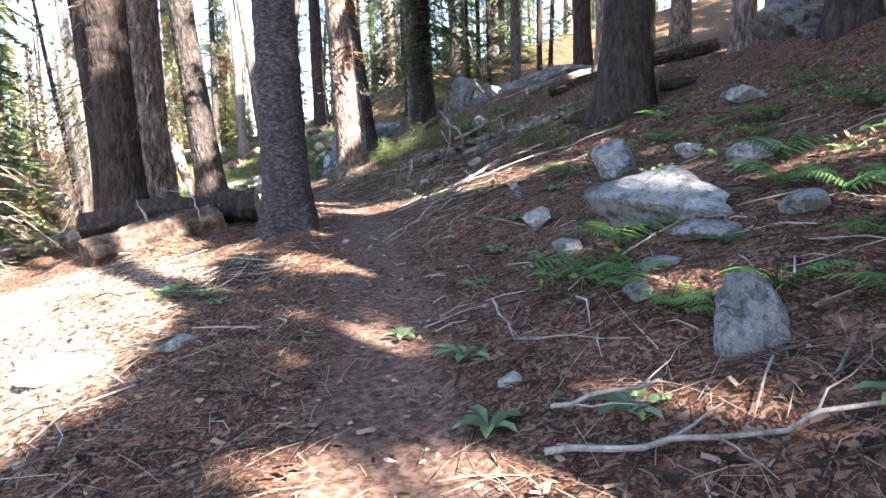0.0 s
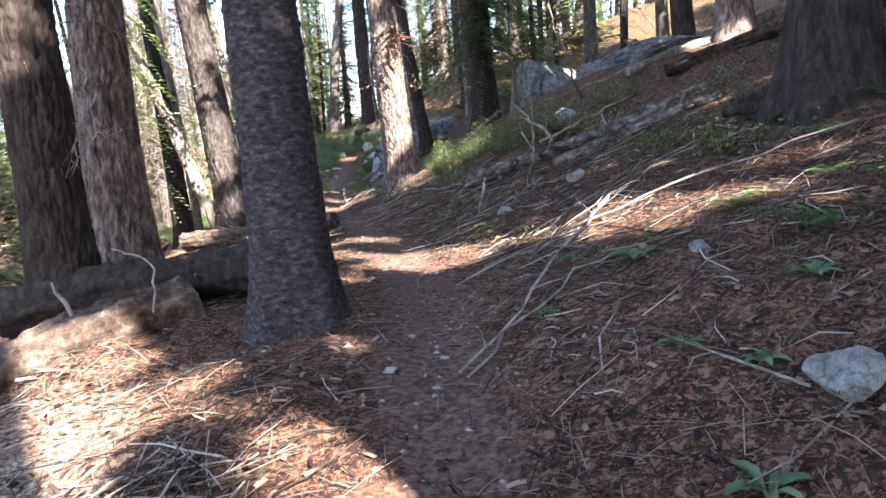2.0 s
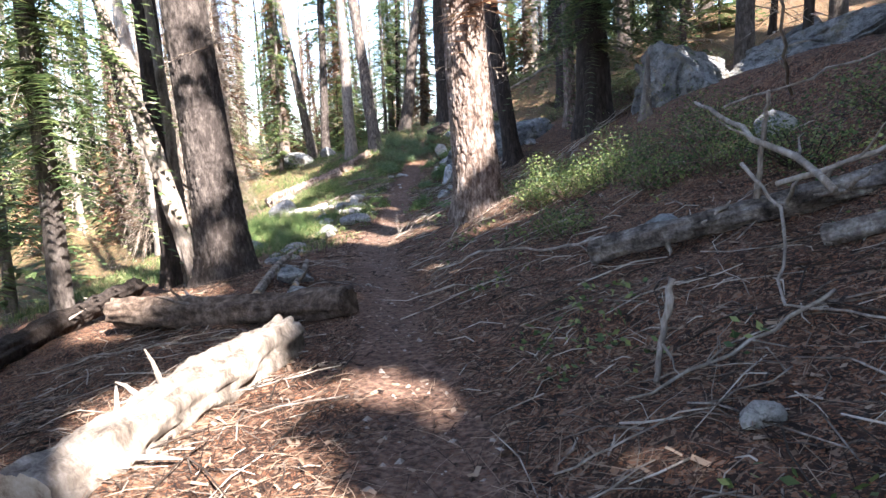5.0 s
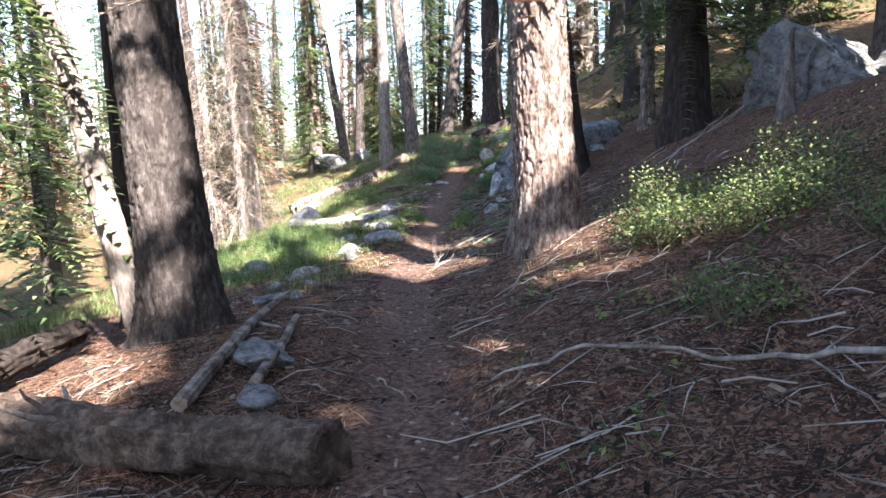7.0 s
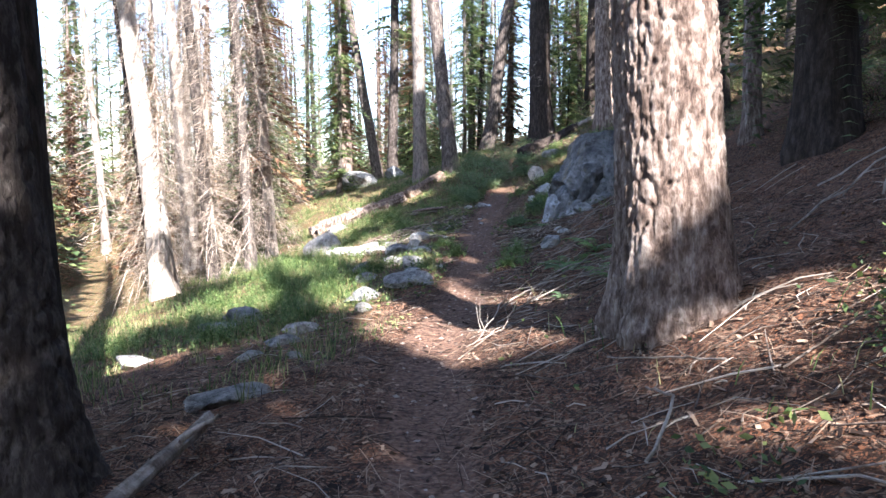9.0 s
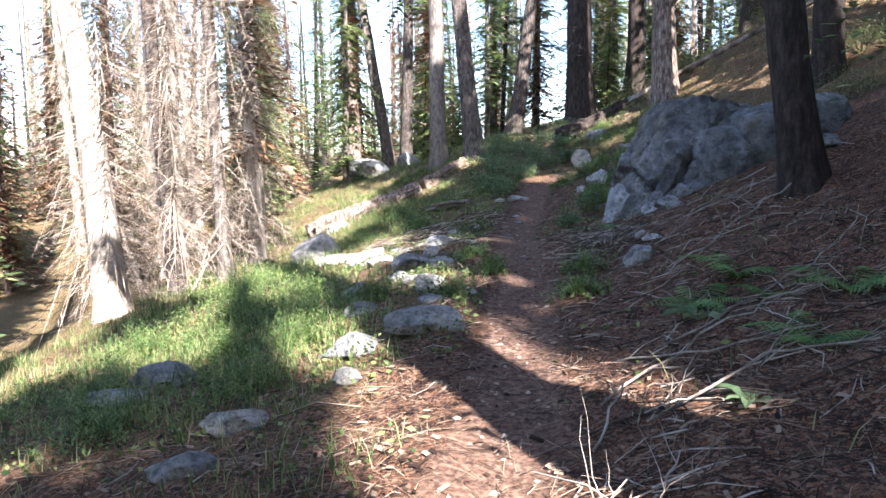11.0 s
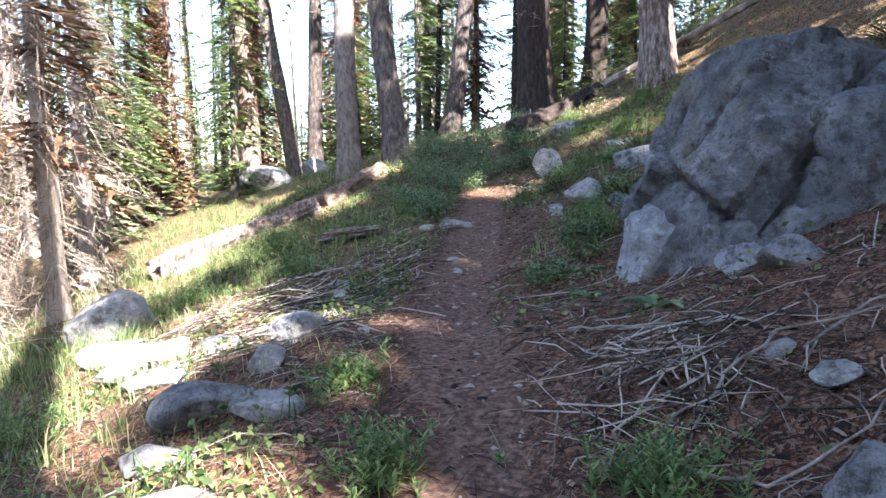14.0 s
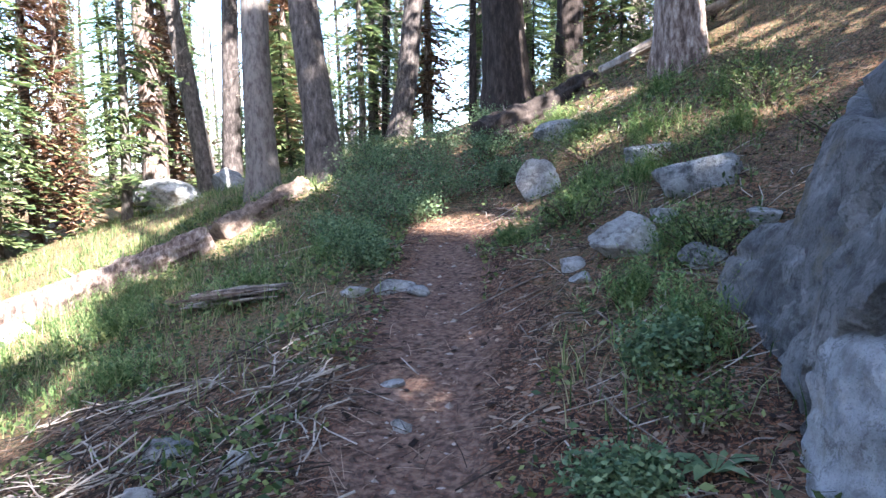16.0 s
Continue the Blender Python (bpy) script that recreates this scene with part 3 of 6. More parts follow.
def past_fir(g):
    """The sun's way to g does not brush the first fir at the trail's edge."""
    s = ((-1.53 - g[0]) * SUN[0] + (9.21 - g[1]) * SUN[1]) / (SUN[0] ** 2 + SUN[1] ** 2)
    return s < 0 or math.hypot(g[0] + s * SUN[0] + 1.53, g[1] + s * SUN[1] - 9.21) > .35 + g[3] or g[2] + s * SUN[2] > 7


GAPS = [g for g in GAPS if past_fir(g)]
GAP_P, GAP_R = np.array([g[:3] for g in GAPS]), np.array([g[3] for g in GAPS])


def in_gap(p):
    """Which of the points p lie in a hole cut in the canopy for a sun patch."""
    hole = np.zeros(len(p), bool)
    for g, r in zip(GAP_P, GAP_R):
        d = p - g
        along = d @ SUN
        off2 = (d * d).sum(1) - along ** 2
        hole |= (off2 < (r * (.8 + .4 * hash01(np.int64(g[0] * 50), np.arange(len(p)) % 5, 3, 9))) ** 2) & (along > 1)
    return hole


def sun_cut(p):
    """Which of the points p would shade the ground downhill, where crowns are left out to let the sun in."""
    q = p - SUN * ((p[:, 2] - .2) / SUN[2])[:, None]
    y = q[:, 1]
    u = q[:, 0] - trail_x(y)
    edge = np.interp(y, [2, 4, 8.6, 10, 15, 20.5, 22.5, 26, 29, 31, 35, 38, 45], [-2.2, -1.2, -1.5, -4.4, -4.8, -4.8, -2.4, -.75, -1.0, -1.6, -4.2, -5.5, -6.0])
    return (u < edge) & (y > 2) & (vnoise(q[:, 0] * .75, y * .75, 0, 55) < np.where((y > 23) & (y < 27) & (u < -2.4) & (u > -5.5), -.1, .42))


def crown(parent, base, z0, z1, spread, count, seed, mat=None):
    """The live crown high on a trunk, cut away where sun is to reach the ground or a trunk."""
    rng = np.random.default_rng(seed)
    base = np.array(base)
    z, out, ln = limbs(rng, count, z0, z1, spread)
    V, T, o = [], [], 0
    at = np.stack([0 * z, 0 * z, z], 1)
    for f in (.3, .62, .95):
        p = at + out * (ln * f)[:, None]
        p[:, 2] -= .25 * ln * f * f
        spin = rng.uniform(-.9, .9, len(p))
        d = np.stack([out[:, 0] * np.cos(spin) - out[:, 1] * np.sin(spin), out[:, 0] * np.sin(spin) + out[:, 1] * np.cos(spin), out[:, 2] - .2], 1)
        keep = ~sun_cut(p + base + d * .4)
        if keep.sum() < 2:
            continue
        v, t = fronds(p[keep], d[keep], rng.uniform(.6, 1.1, keep.sum()), .42, .3, 3, rng)
        V.append(v), T.append(t + o)
        o += len(v)
    if V:
        V, T = np.concatenate(V), np.concatenate(T)
        T = T[~in_gap(V[T].mean(1) + base)]
        tagged(array_object("crown", V, T, mat or M_NEEDLE, parent), kind="stuff")


def thing(name, at, label, category, group=""):
    ob = new(name)
    ob.empty_display_size = .2
    ob.location = at
    return tagged(ob, label, category, group)


def foliage_part(parent, name, kind, rng, count, z0, z1, spread, mat, droop=.5, thick=.012, taper=.75, n=7, width=.6):
    z, out, ln = limbs(rng, count, z0, z1, spread, taper)
    at = np.stack([0 * z, 0 * z, z], 1)
    if kind == "bare":
        v, t = twigs(at, out, ln, np.full(count, thick) * (ln / spread + .3), droop, n, rng)
    else:
        v, t = fronds(at, out, ln, width, droop, n, rng)
    return tagged(array_object(name, v, t, mat, parent), kind="stuff")


def dead_limbs(parent, rng, count, z0, z1, spread):
    """Single dry branches on a trunk."""
    for k in range(count):
        z, out, ln = limbs(rng, 1, z0, z1, spread, 0)
        v, t = twigs(np.array([[0, 0, z[0]]]), out, ln, np.array([.013]), .7, 9, rng)
        array_object("dead_branch", v, t, M_TWIG, parent)


# name, x, y, thickness, lean, bark, style, label
STANDING = [
    ("fir_tree", -5.6, 12.6, .5, (-.07, .02), M_BARK_DARK, "strips", "dark fir trunk leaning away from the trail beside a fallen log", 2.3),
    ("fir_tree", -4.1, 10.25, .52, (-.02, .0), M_BARK_DARK, "furrowed", "dark fir trunk with pale dead branches hanging from it", 2.0),
    ("fir_tree", -4.4, 11.7, .62, (-.02, .04), M_BARK_RED, "furrowed", "brown conifer trunk with a bright patch of sun", 1.5),
    ("fir_tree", -6.02, 18.25, .66, (-.11, .04), M_BARK_GREY, "furrowed", "mottled conifer trunk flaring at its foot beside the trail", 1.6),
    ("fir_tree", -8.4, 20.4, .48, (-.06, .04), M_BARK_DARK, "strips", "slim dark conifer trunk on the downhill side", 1.4),
    ("snag", -15.1, 29.3, .6, (-.15, .04), M_DEAD, "strips", "pale dead trunk leaning downhill with broken twigs", 1.2),
    ("snag", -17.3, 31.4, .3, (-.17, .05), M_BARK_DARK, "strips", "thin dark leaning dead stem", 1.2),
    ("snag", -14.4, 30.3, .34, (-.1, .03), M_BARK_GREY, "strips", "grey dead conifer covered with bare twigs to its foot", 1.2),
    ("snag", -13.75, 31.0, .3, (-.06, .03), M_BARK_GREY, "strips", "grey dead conifer with drooping bare branches", 1.2),
    ("snag", -15.2, 34.0, .34, (-.05, .03), M_DEAD, "strips", "half-dead conifer hung with drooping bare branches and rusty dry needles", 1.2),
    ("snag", -17.0, 36.6, .34, (-.05, .03), M_DEAD, "strips", "grey dead conifer with drooping bare branches", 1.2),
    ("fir_tree", -8.3, 17.6, .3, (-.03, .02), M_BARK_GREY, "strips", "fir with hanging green boughs above a bare foot", 1.2),
    ("snag", -20, 36, .6, (-.08, .03), M_DEAD, "strips", "pale dead conifer trunk in full sun", 1.2),
    ("fir_tree", -19.5, 46.8, .75, (-.03, .03), M_BARK_RED, "strips", "tall conifer with rust-red bark and dry needles", 1.2),
    ("fir_tree", -17.2, 45.9, .52, (-.19, .04), M_BARK_GREY, "strips", "slim blue-grey trunk leaning downhill", 1.2),
    ("fir_tree", -12.75, 40.4, .55, (-.03, .04), M_BARK_GREY, "scaly", "straight grey conifer trunk dappled with sun", 1.2),
    ("fir_tree", -11.45, 40.3, .58, (-.12, .03), M_BARK_GREY, "scaly", "straight brown conifer trunk on a grassy mound", 1.2),
    ("fir_tree", -13.1, 50.6, .72, (.14, .04), M_BARK_GREY, "strips", "dark trunk leaning uphill over the trail", 1.2),
    ("fir_tree", -8.5, 42.5, .88, (-.03, .02), M_BARK_DARK, "strips", "thick dark conifer trunk behind a fallen log", 1.3),
    ("fir_tree", -7.6, 49.5, .8, (.02, .03), M_BARK_DARK, "strips", "dark conifer trunk in the wood uphill of the trail", 1.2),
    ("fir_tree", -5.65, 39.1, .58, (-.03, .03), M_BARK_RED, "furrowed", "brown furrowed conifer trunk with dead twigs at its foot", 1.3),
    ("fir_tree", -3.3, 43.8, .85, (0, .03), M_BARK_DARK, "strips", "dark conifer trunk on the slope above the trail", 1.2),
    ("fir_tree", -3.35, 28.65, .46, (-.12, .04), M_BARK_DARK, "strips", "dark slanting conifer trunk beside the granite boulder", 1.6),
    ("fir_tree", -1.05, 27.0, .8, (-.03, .05), M_BARK_DARK, "strips", "big dark fir with low green boughs in front of a rock", 1.4),
    ("snag", -.1, 22.4, .2, (.05, .06), M_BARK_GREY, "strips", "short broken grey trunk against the rock", 1.4),
    ("fir_tree", -1.85, 30.0, .33, (-.02, .06), M_BARK_RED, "strips", "slim conifer trunk on a sunny bench of the slope", 1.3),
    ("fir_tree", -2.3, 35.0, .55, (-.03, .06), M_BARK_DARK, "strips", "dark conifer trunk high on the slope", 1.3),
    # dark bark here puts the canopy's shade into the trunk's colour
    ("fir_tree", 3.05, 11.2, .74, (.03, .06), M_BARK_DARK, "strips", "thick shade-darkened conifer with spreading roots on the slope", 2.2),
    ("fir_tree", 4.0, 17.8, .58, (.03, .06), M_BARK_RED, "strips", "conifer trunk standing behind fallen branches", 1.5),
    ("fir_tree", 5.3, 9.4, .5, (.01, .05), M_BARK_DARK, "strips", "dark conifer trunk high on the slope", 1.5),
    ("fir_tree", 5.6, 13.6, .42, (.03, .05), M_BARK_RED, "strips", "slim conifer trunk high on the slope", 1.5),
]


def main_trees():
    # the two trunks that the trail passes closely
    t1 = thing("fir_tree", (-1.53, 9.21, gz(-1.53, 9.21)), "dark smooth-barked fir trunk standing at the trail's edge", "tree")
    trunk_mesh("trunk", .55, 21, (-.01, -.01), M_BARK, 11, "scaly", 170, 470, t1, .5)
    crown(t1, t1.location, 8, 20, 2.6, 240, 21)
    t2 = thing("fir_tree", (-2.9, 21.2, gz(-2.9, 21.2)), "large sunlit conifer trunk with deeply furrowed brown bark", "tree")
    trunk_mesh("trunk", .72, 23, (-.06, .03), M_BARK_RED, 12, "furrowed", 160, 320, t2, .42)
    rng = np.random.default_rng(5)
    dead_limbs(t2, rng, 14, 2.4, 6.5, 1.1)
    foliage_part(t2, "dry_foliage", "green", rng, 16, 3.4, 7, .75, M_NEEDLE_DRY, 1.3, n=9)
    crown(t2, t2.location, 9, 22, 2.6, 240, 22)
    for i, (name, x, y, dia, lean, bark, style, label, fl) in enumerate(STANDING):
        t = thing(name, (x, y, gz(x, y)), label, "tree")
        h = 1.1 if "short" in label else 15 if name == "snag" else 21
        near = style == "furrowed" and y < 20
        trunk_mesh("trunk", dia, h, lean, bark, 30 + i, style, 130 if near else 32, 260 if near else 84, t, .35 * fl / 1.3)
        rng = np.random.default_rng(70 + i)
        if "short" in label:
            dead_limbs(t, rng, 4, .5, 1.0, .4)
        elif name == "snag":
            foliage_part(t, "dead_foliage", "bare", rng, 340, .7, 11, 1.6, M_TWIG, 1.3, .009, .3, 12)
        else:
            dead_limbs(t, rng, 9, 2.2, 6.5, .95)
            crown(t, t.location, 8 if x > -9 else 10, 20, 2.6, 170, 200 + i)
        if "low green boughs" in label:
            foliage_part(t, "foliage", "green", rng, 330, 1.9, 10, 2.5, M_NEEDLE, .8, n=24, taper=.3, width=.32)
        if "hanging green" in label:
            foliage_part(t, "foliage", "green", rng, 300, 2.1, 11, 2.1, M_NEEDLE, .9, n=26, taper=.5, width=.27)
        if "dry needles" in label:
            foliage_part(t, "dry_foliage", "green", rng, 90, 2.5, 12, 1.5, M_NEEDLE_DRY, .9, n=9, taper=.4)


main_trees()


# prototypes of the wood all round, copied over the slopes
def proto(name, label, height, dia, bark, bare, green, dry, seed, low):
    rng = np.random.default_rng(seed)
    t = thing(name, (0, 0, -50), label, "tree", "wood round the trail")
    trunk_mesh("trunk", dia, height, (rng.uniform(-.03, .03), rng.uniform(-.03, .03)), bark, seed, "strips", 10, 24, t, .4)
    if bare:
        foliage_part(t, "dead_foliage", "bare", rng, bare, low, height * .85, 1.7, M_TWIG, .6, .018, .5, 7)
    if green:
        foliage_part(t, "foliage", "green", rng, green, low if not bare else height * .28, height * .97, 2.3, M_NEEDLE, .45, n=10, taper=.85, width=.45)
    if dry:
        foliage_part(t, "dry_foliage", "green", rng, dry, low, height * .8, 1.6, M_NEEDLE_DRY, .9, n=7, taper=.6)
    return t


def far_wood(kinds, spots):
    """The wood beyond the near trees, all in one mesh."""
    mats, V, T, MI, o = [], [], [], [], 0
    for x, y, k, size, turn in spots:
        c, s = math.cos(turn) * size, math.sin(turn) * size
        for ob in kinds[k].children_recursive:
            me = ob.data
            co = np.empty(len(me.vertices) * 3, np.float32)
            me.vertices.foreach_get("co", co)
            co = co.reshape(-1, 3)
            n = me.polygons[0].loop_total
            f = np.empty(len(me.loops), np.int32)
            me.loops.foreach_get("vertex_index", f)
            f = f.reshape(-1, n)
            f = np.concatenate([f[:, :3], f[:, [0, 2, 3]]]) if n == 4 else f[:int(len(f) * .38)]
            if me.materials[0] not in mats:
                mats.append(me.materials[0])
            V.append(np.stack([co[:, 0] * c - co[:, 1] * s + x, co[:, 0] * s + co[:, 1] * c + y, co[:, 2] * size + gz(x, y) - .1], 1))
            T.append(f + o)
            MI.append(np.full(len(f), mats.index(me.materials[0]), np.int32))
            o += len(co)
    ob = array_object("far_wood", np.concatenate(V), np.concatenate(T), mats[0])
    for m in mats[1:]:
        ob.data.materials.append(m)
    ob.data.polygons.foreach_set("material_index", np.concatenate(MI))
    tagged(ob, "sunlit conifers and grey dead trees of the farther wood", "woodland", kind="stuff")


def wood():
    rng = np.random.default_rng(77)
    kinds = [
        proto("fir_tree", "green fir with drooping boughs almost to the ground", 15, .32, M_BARK_GREY, 0, 230, 0, 1, .5),
        proto("snag", "grey dead conifer thick with bare twigs", 14, .3, M_DEAD, 200, 0, 0, 2, .3),
        proto("fir_tree", "tall bare-stemmed conifer with a high green crown", 22, .5, M_BARK_GREY, 60, 120, 0, 3, 2.0),
        proto("fir_tree", "half-dead conifer with rust-brown dry needles", 13, .34, M_BARK_RED, 50, 0, 170, 4, .5),
        proto("fir_tree", "slim conifer with dead lower twigs and green top", 18, .26, M_BARK_DARK, 90, 110, 0, 5, 1.0),
        proto("young_fir", "young dark green fir", 5, .12, M_BARK, 0, 120, 0, 6, .25),
    ]
    spots = [(s[1], s[2]) for s in STANDING] + [(-1.53, 9.2), (-2.9, 21.2), (-4.7, 31.6)]
    used = [0] * len(kinds)
    shade = 0

    def put(x, y, k, size):
        spots.append((x, y))
        m = Matrix.LocRotScale((x, y, gz(x, y) - .1), Euler((rng.uniform(-.05, .05), rng.uniform(-.05, .05), rng.uniform(0, 6.28))), (size,) * 3)
        t = copy_thing(kinds[k], pose(0, 0, 0))
        t.matrix_basis = m
        used[k] += 1

    far = []
    tries = 0
    while len(far) < 250 and tries < 14000:
        tries += 1
        x, y = rng.uniform(-66, 26), rng.uniform(-8, 100)
        u = x - float(trail_x(y))
        if (y < 54 and -11 < u < 8) or (y >= 54 and abs(u) < 2) or (u > 0 and y < 40 and u < 26):
            continue
        near = min(abs(x - a) + abs(y - b) for a, b in spots)
        if near < (1.9 if u < 0 or y > 50 else 3.0) + abs(u) * .02:
            continue
        k = int(rng.choice(6, p=[.36, .2, .1, .18, .08, .08] if u < 0 or y > 50 else [.26, .12, .26, .1, .18, .08]))
        gone = abs(u) if y < 45 else math.hypot(u, y - 45)
        if gone < 32 and y > -4 and sum(used) < 200:
            put(x, y, k, rng.uniform(.75, 1.25))
        else:
            spots.append((x, y))
            far.append((x, y, k, rng.uniform(.8, 1.3), rng.uniform(0, 6.28)))
    far_wood(kinds, far)
    # young firs and dead stems that stand near the trail
    for x, y, k, s in ((-16.9, 33.2, 1, .9), (-25, 42.5, 3, 1.0), (-23.2, 47.6, 3, .8), (-19.2, 39.4, 0, .9), (-18, 43.5, 0, .8),
                       (-16.3, 45.6, 2, 1), (-22.5, 44, 0, 1.0), (-20.4, 49.3, 3, 1.0), (-10.9, 52, 4, 1), (-15.3, 56, 4, 1), (-6.2, 46.5, 5, .7), (-2.4, 45.5, 3, .8), (-9.3, 57, 0, 1), (-17, 50.5, 3, .9), (-15, 52.5, 0, .9), (-18.5, 53, 0, 1), (-13.5, 56, 3, 1), (-16.5, 58, 0, 1.1), (-12, 58.5, 0, 1), (-20, 57, 0, 1), (-14.6, 61, 0, 1.2),
                       (-8.7, 13.4, 0, .9), (-7.2, 11.2, 1, .9), (-10.5, 15.3, 3, .9), (-12.2, 18.2, 1, 1), (-14.5, 22.5, 0, .9), (-5.2, 57, 4, 1.1),
                       (.6, 29.5, 0, .6), (1.5, 33, 4, .9), (-.2, 38.5, 2, 1), (2.4, 27.6, 2, .9), (3.0, 24.6, 4, .8), (6.3, 26, 1, .9), (1.0, 36, 4, 1), (3, 40, 2, 1), (4.5, 35, 4, .9), (2, 44, 2, 1), (-.5, 47, 4, 1), (5.2, 30.5, 2, .9), (.2, 41, 5, .8), (3.2, 37.5, 5, .9)):
        put(x, y, k, s)
    for k in range(34):
        y = rng.uniform(46, 62)
        u = rng.uniform(-9, 14)
        if abs(u) > 1.5 and min(abs(u + float(trail_x(y)) - a) + abs(y - b) for a, b in spots) > 1.6:
            put(u + float(trail_x(y)), y, 5 if k % 3 else 0, rng.uniform(.55, 1.0))
    # trees added up the slope and behind, mostly unseen, so that their crowns shade the trail
    first = [(4.2, 2.4), (6.9, 1.2), (3.4, -3.2), (7.6, 5.4), (5.6, -6.2), (2.6, -7.5), (8.9, -2.0), (5.4, -1.2), (10.2, 3.4), (1.6, -11), (7.4, -10), (6.2, 19.5), (7.5, 16), (7.8, 12), (9.5, 21), (10, 15)]
    tries = n = 0
    while n < 86 and tries < 6000:
        tries += 1
        x, y = first[n] if n < len(first) else (rng.uniform(2, 34), rng.uniform(-30, 27))
        u = x - float(trail_x(y))
        if n >= len(first) and (u < 6.0 and y > -3 or (abs(u) < 2.5) or min((x - a) ** 2 + (y - b) ** 2 for a, b in spots) < 4.5):
            continue
        spots.append((x, y))
        n += 1
        base = (x, y, gz(x, y))
        t = thing("fir_tree", base, "tall dense-crowned conifer added above the trail to shade it", "tree", "conifers above the trail")
        trunk_mesh("trunk", rng.uniform(.4, .7), 21, (rng.uniform(-.02, .02), rng.uniform(-.02, .02)), M_BARK_DARK if n % 2 else M_BARK_RED, 400 + n, "strips", 14, 34, t, .4)
        foliage_part(t, "dead_foliage", "bare", rng, 22, 2, 8, 1.0, M_TWIG, .5, .012, .3, 5)
        crown(t, base, 6, 21, 3.0, 230, 500 + n)
    for k in kinds:
        for o in list(k.children_recursive) + [k]:
            bpy.data.objects.remove(o)


wood()


# ---------------------------------------------------------------- rocks
def rock(name, x, y, size, seed, label, mat=None, turn=0.0, sink=.36, planes=11, res=4, lift=0.0, grooves=0.0, cuts=()):
    """An angular granite block: a ball cut by random planes and roughened; size is its full length, width and height."""
    rng = np.random.default_rng(seed)
    bm = bmesh.new()
    bmesh.ops.create_icosphere(bm, subdivisions=res, radius=1)
    d = np.array([v.co[:] for v in bm.verts])
    d /= np.linalg.norm(d, axis=1, keepdims=True)
    nrm = rng.normal(size=(planes, 3))
    nrm /= np.linalg.norm(nrm, axis=1, keepdims=True)
    dist = rng.uniform(.42, .8, planes)
    if cuts:
        nrm, dist = np.array([c[:3] for c in cuts]), np.array([c[3] for c in cuts])
        nrm = nrm / np.linalg.norm(nrm, axis=1, keepdims=True)
    r = np.full(len(d), 1.15 if cuts else 1.0)
    for a, b in zip(nrm, dist):
        c = d @ a
        r = np.minimum(r, np.where(c > .05, b / np.maximum(c, .05), 9))
    r = r + (.018 if cuts else .05) * fbm(d[:, 0] * 2.2, d[:, 1] * 2.2, d[:, 2] * 2.2, seed, 4)
    r = r + .013 * fbm(d[:, 0] * 9, d[:, 1] * 9, d[:, 2] * 9, seed + 30, 3)
    if grooves:
        # blocks parted by straight seams
        q = d * r[:, None]
        warp = q + .05 * np.stack([vnoise(q[:, 0] * 2.5, q[:, 1] * 2.5, q[:, 2] * 2.5, seed + k) for k in (1, 2, 3)], 1) + .014 * np.stack([vnoise(q[:, 0] * 11, q[:, 1] * 11, q[:, 2] * 11, seed + k) for k in (4, 5, 6)], 1)
        code = np.zeros(len(d), np.int64)
        cut = np.zeros(len(d))
        lean = np.zeros(len(d))
        for k, (a, b, c, off, deep) in enumerate(SEAMS):
            nn = np.array((a, b, c)) / math.sqrt(a * a + b * b + c * c)
            side = warp @ nn - off
            live = np.clip(.6 + 1.6 * vnoise(q[:, 0] * 1.6 + k, q[:, 1] * 1.6, q[:, 2] * 1.6, seed + 40 + k), 0, 1)
            cut = np.maximum(cut, deep * live * np.exp(-(side / .019) ** 2))
            code = code * 2 + (side > 0)
        step = hash01(code, code * 0 + 1, 2, seed) * .11 - .06
        for k in range(3):
            lean = lean + (hash01(code, code * 0 + 5 + k, 3, seed) - .5) * .28 * q[:, k]
        r = r + step + lean * .5 - grooves * cut
        r = r + .02 * fbm(q[:, 0] * 6, q[:, 1] * 6, q[:, 2] * 6, seed + 20, 5)
    p = d * r[:, None] * np.array(size) / 2
    for v, q in zip(bm.verts, p):
        v.co = q
    me = bpy.data.meshes.new(name)
    bm.to_mesh(me)
    bm.free()
    me.materials.append(mat or M_ROCK)
    me.polygons.foreach_set("use_smooth", [False] * len(me.polygons))
    ob = new(name, me)
    ob.matrix_basis = pose(x, y, gz(x, y) + size[2] * (.5 - sink) + lift, 0, 0, turn)
    return tagged(ob, label, "rock")


SEAMS = [(-.48, .64, .6, -.52, 1), (-.5, .6, .62, -.12, .8), (-.42, .66, .62, .24, 1), (-.48, .64, .5, .55, .7), (.3, -.4, .85, -.38, 1), (.36, -.34, .8, .22, .6), (.6, -.8, .15, -.42, .9), (.7, -.6, -.2, .35, .8)]
# blocks leaning on the great boulder: centre, half sizes across, along and up, tilt sideways, pale foot or not
BLOCKS = [("round_block", (-4.25, 31.35, 1.95), (.55, .9, .52), -8, 0, 44), ("lower_block", (-4.5, 31.2, 1.35), (.95, .75, .4), -14, 0, 46), ("shoulder", (-3.35, 31.5, 2.25), (.85, .95, .58), -12, 0, 47),
          ("foot", (-5.56, 31.42, 1.12), (.44, .42, .44), 12, 1, 48), ("foot_side", (-5.16, 31.2, 1.2), (.42, .5, .36), 8, 0, 49), ("flank", (-5.72, 32.5, 1.25), (.28, .8, .6), 16, 0, 50)]
BOULDER_CUTS = [(-.93, -.12, .33, .86), (-.6, -.72, .3, .86), (.05, -.93, .38, .84), (0, .1, 1, .94), (-.55, .15, .8, .98), (.5, -.5, .75, .98), (1, 0, .1, .95), (0, 1, .2, .95), (-.8, .6, .2, .92)]


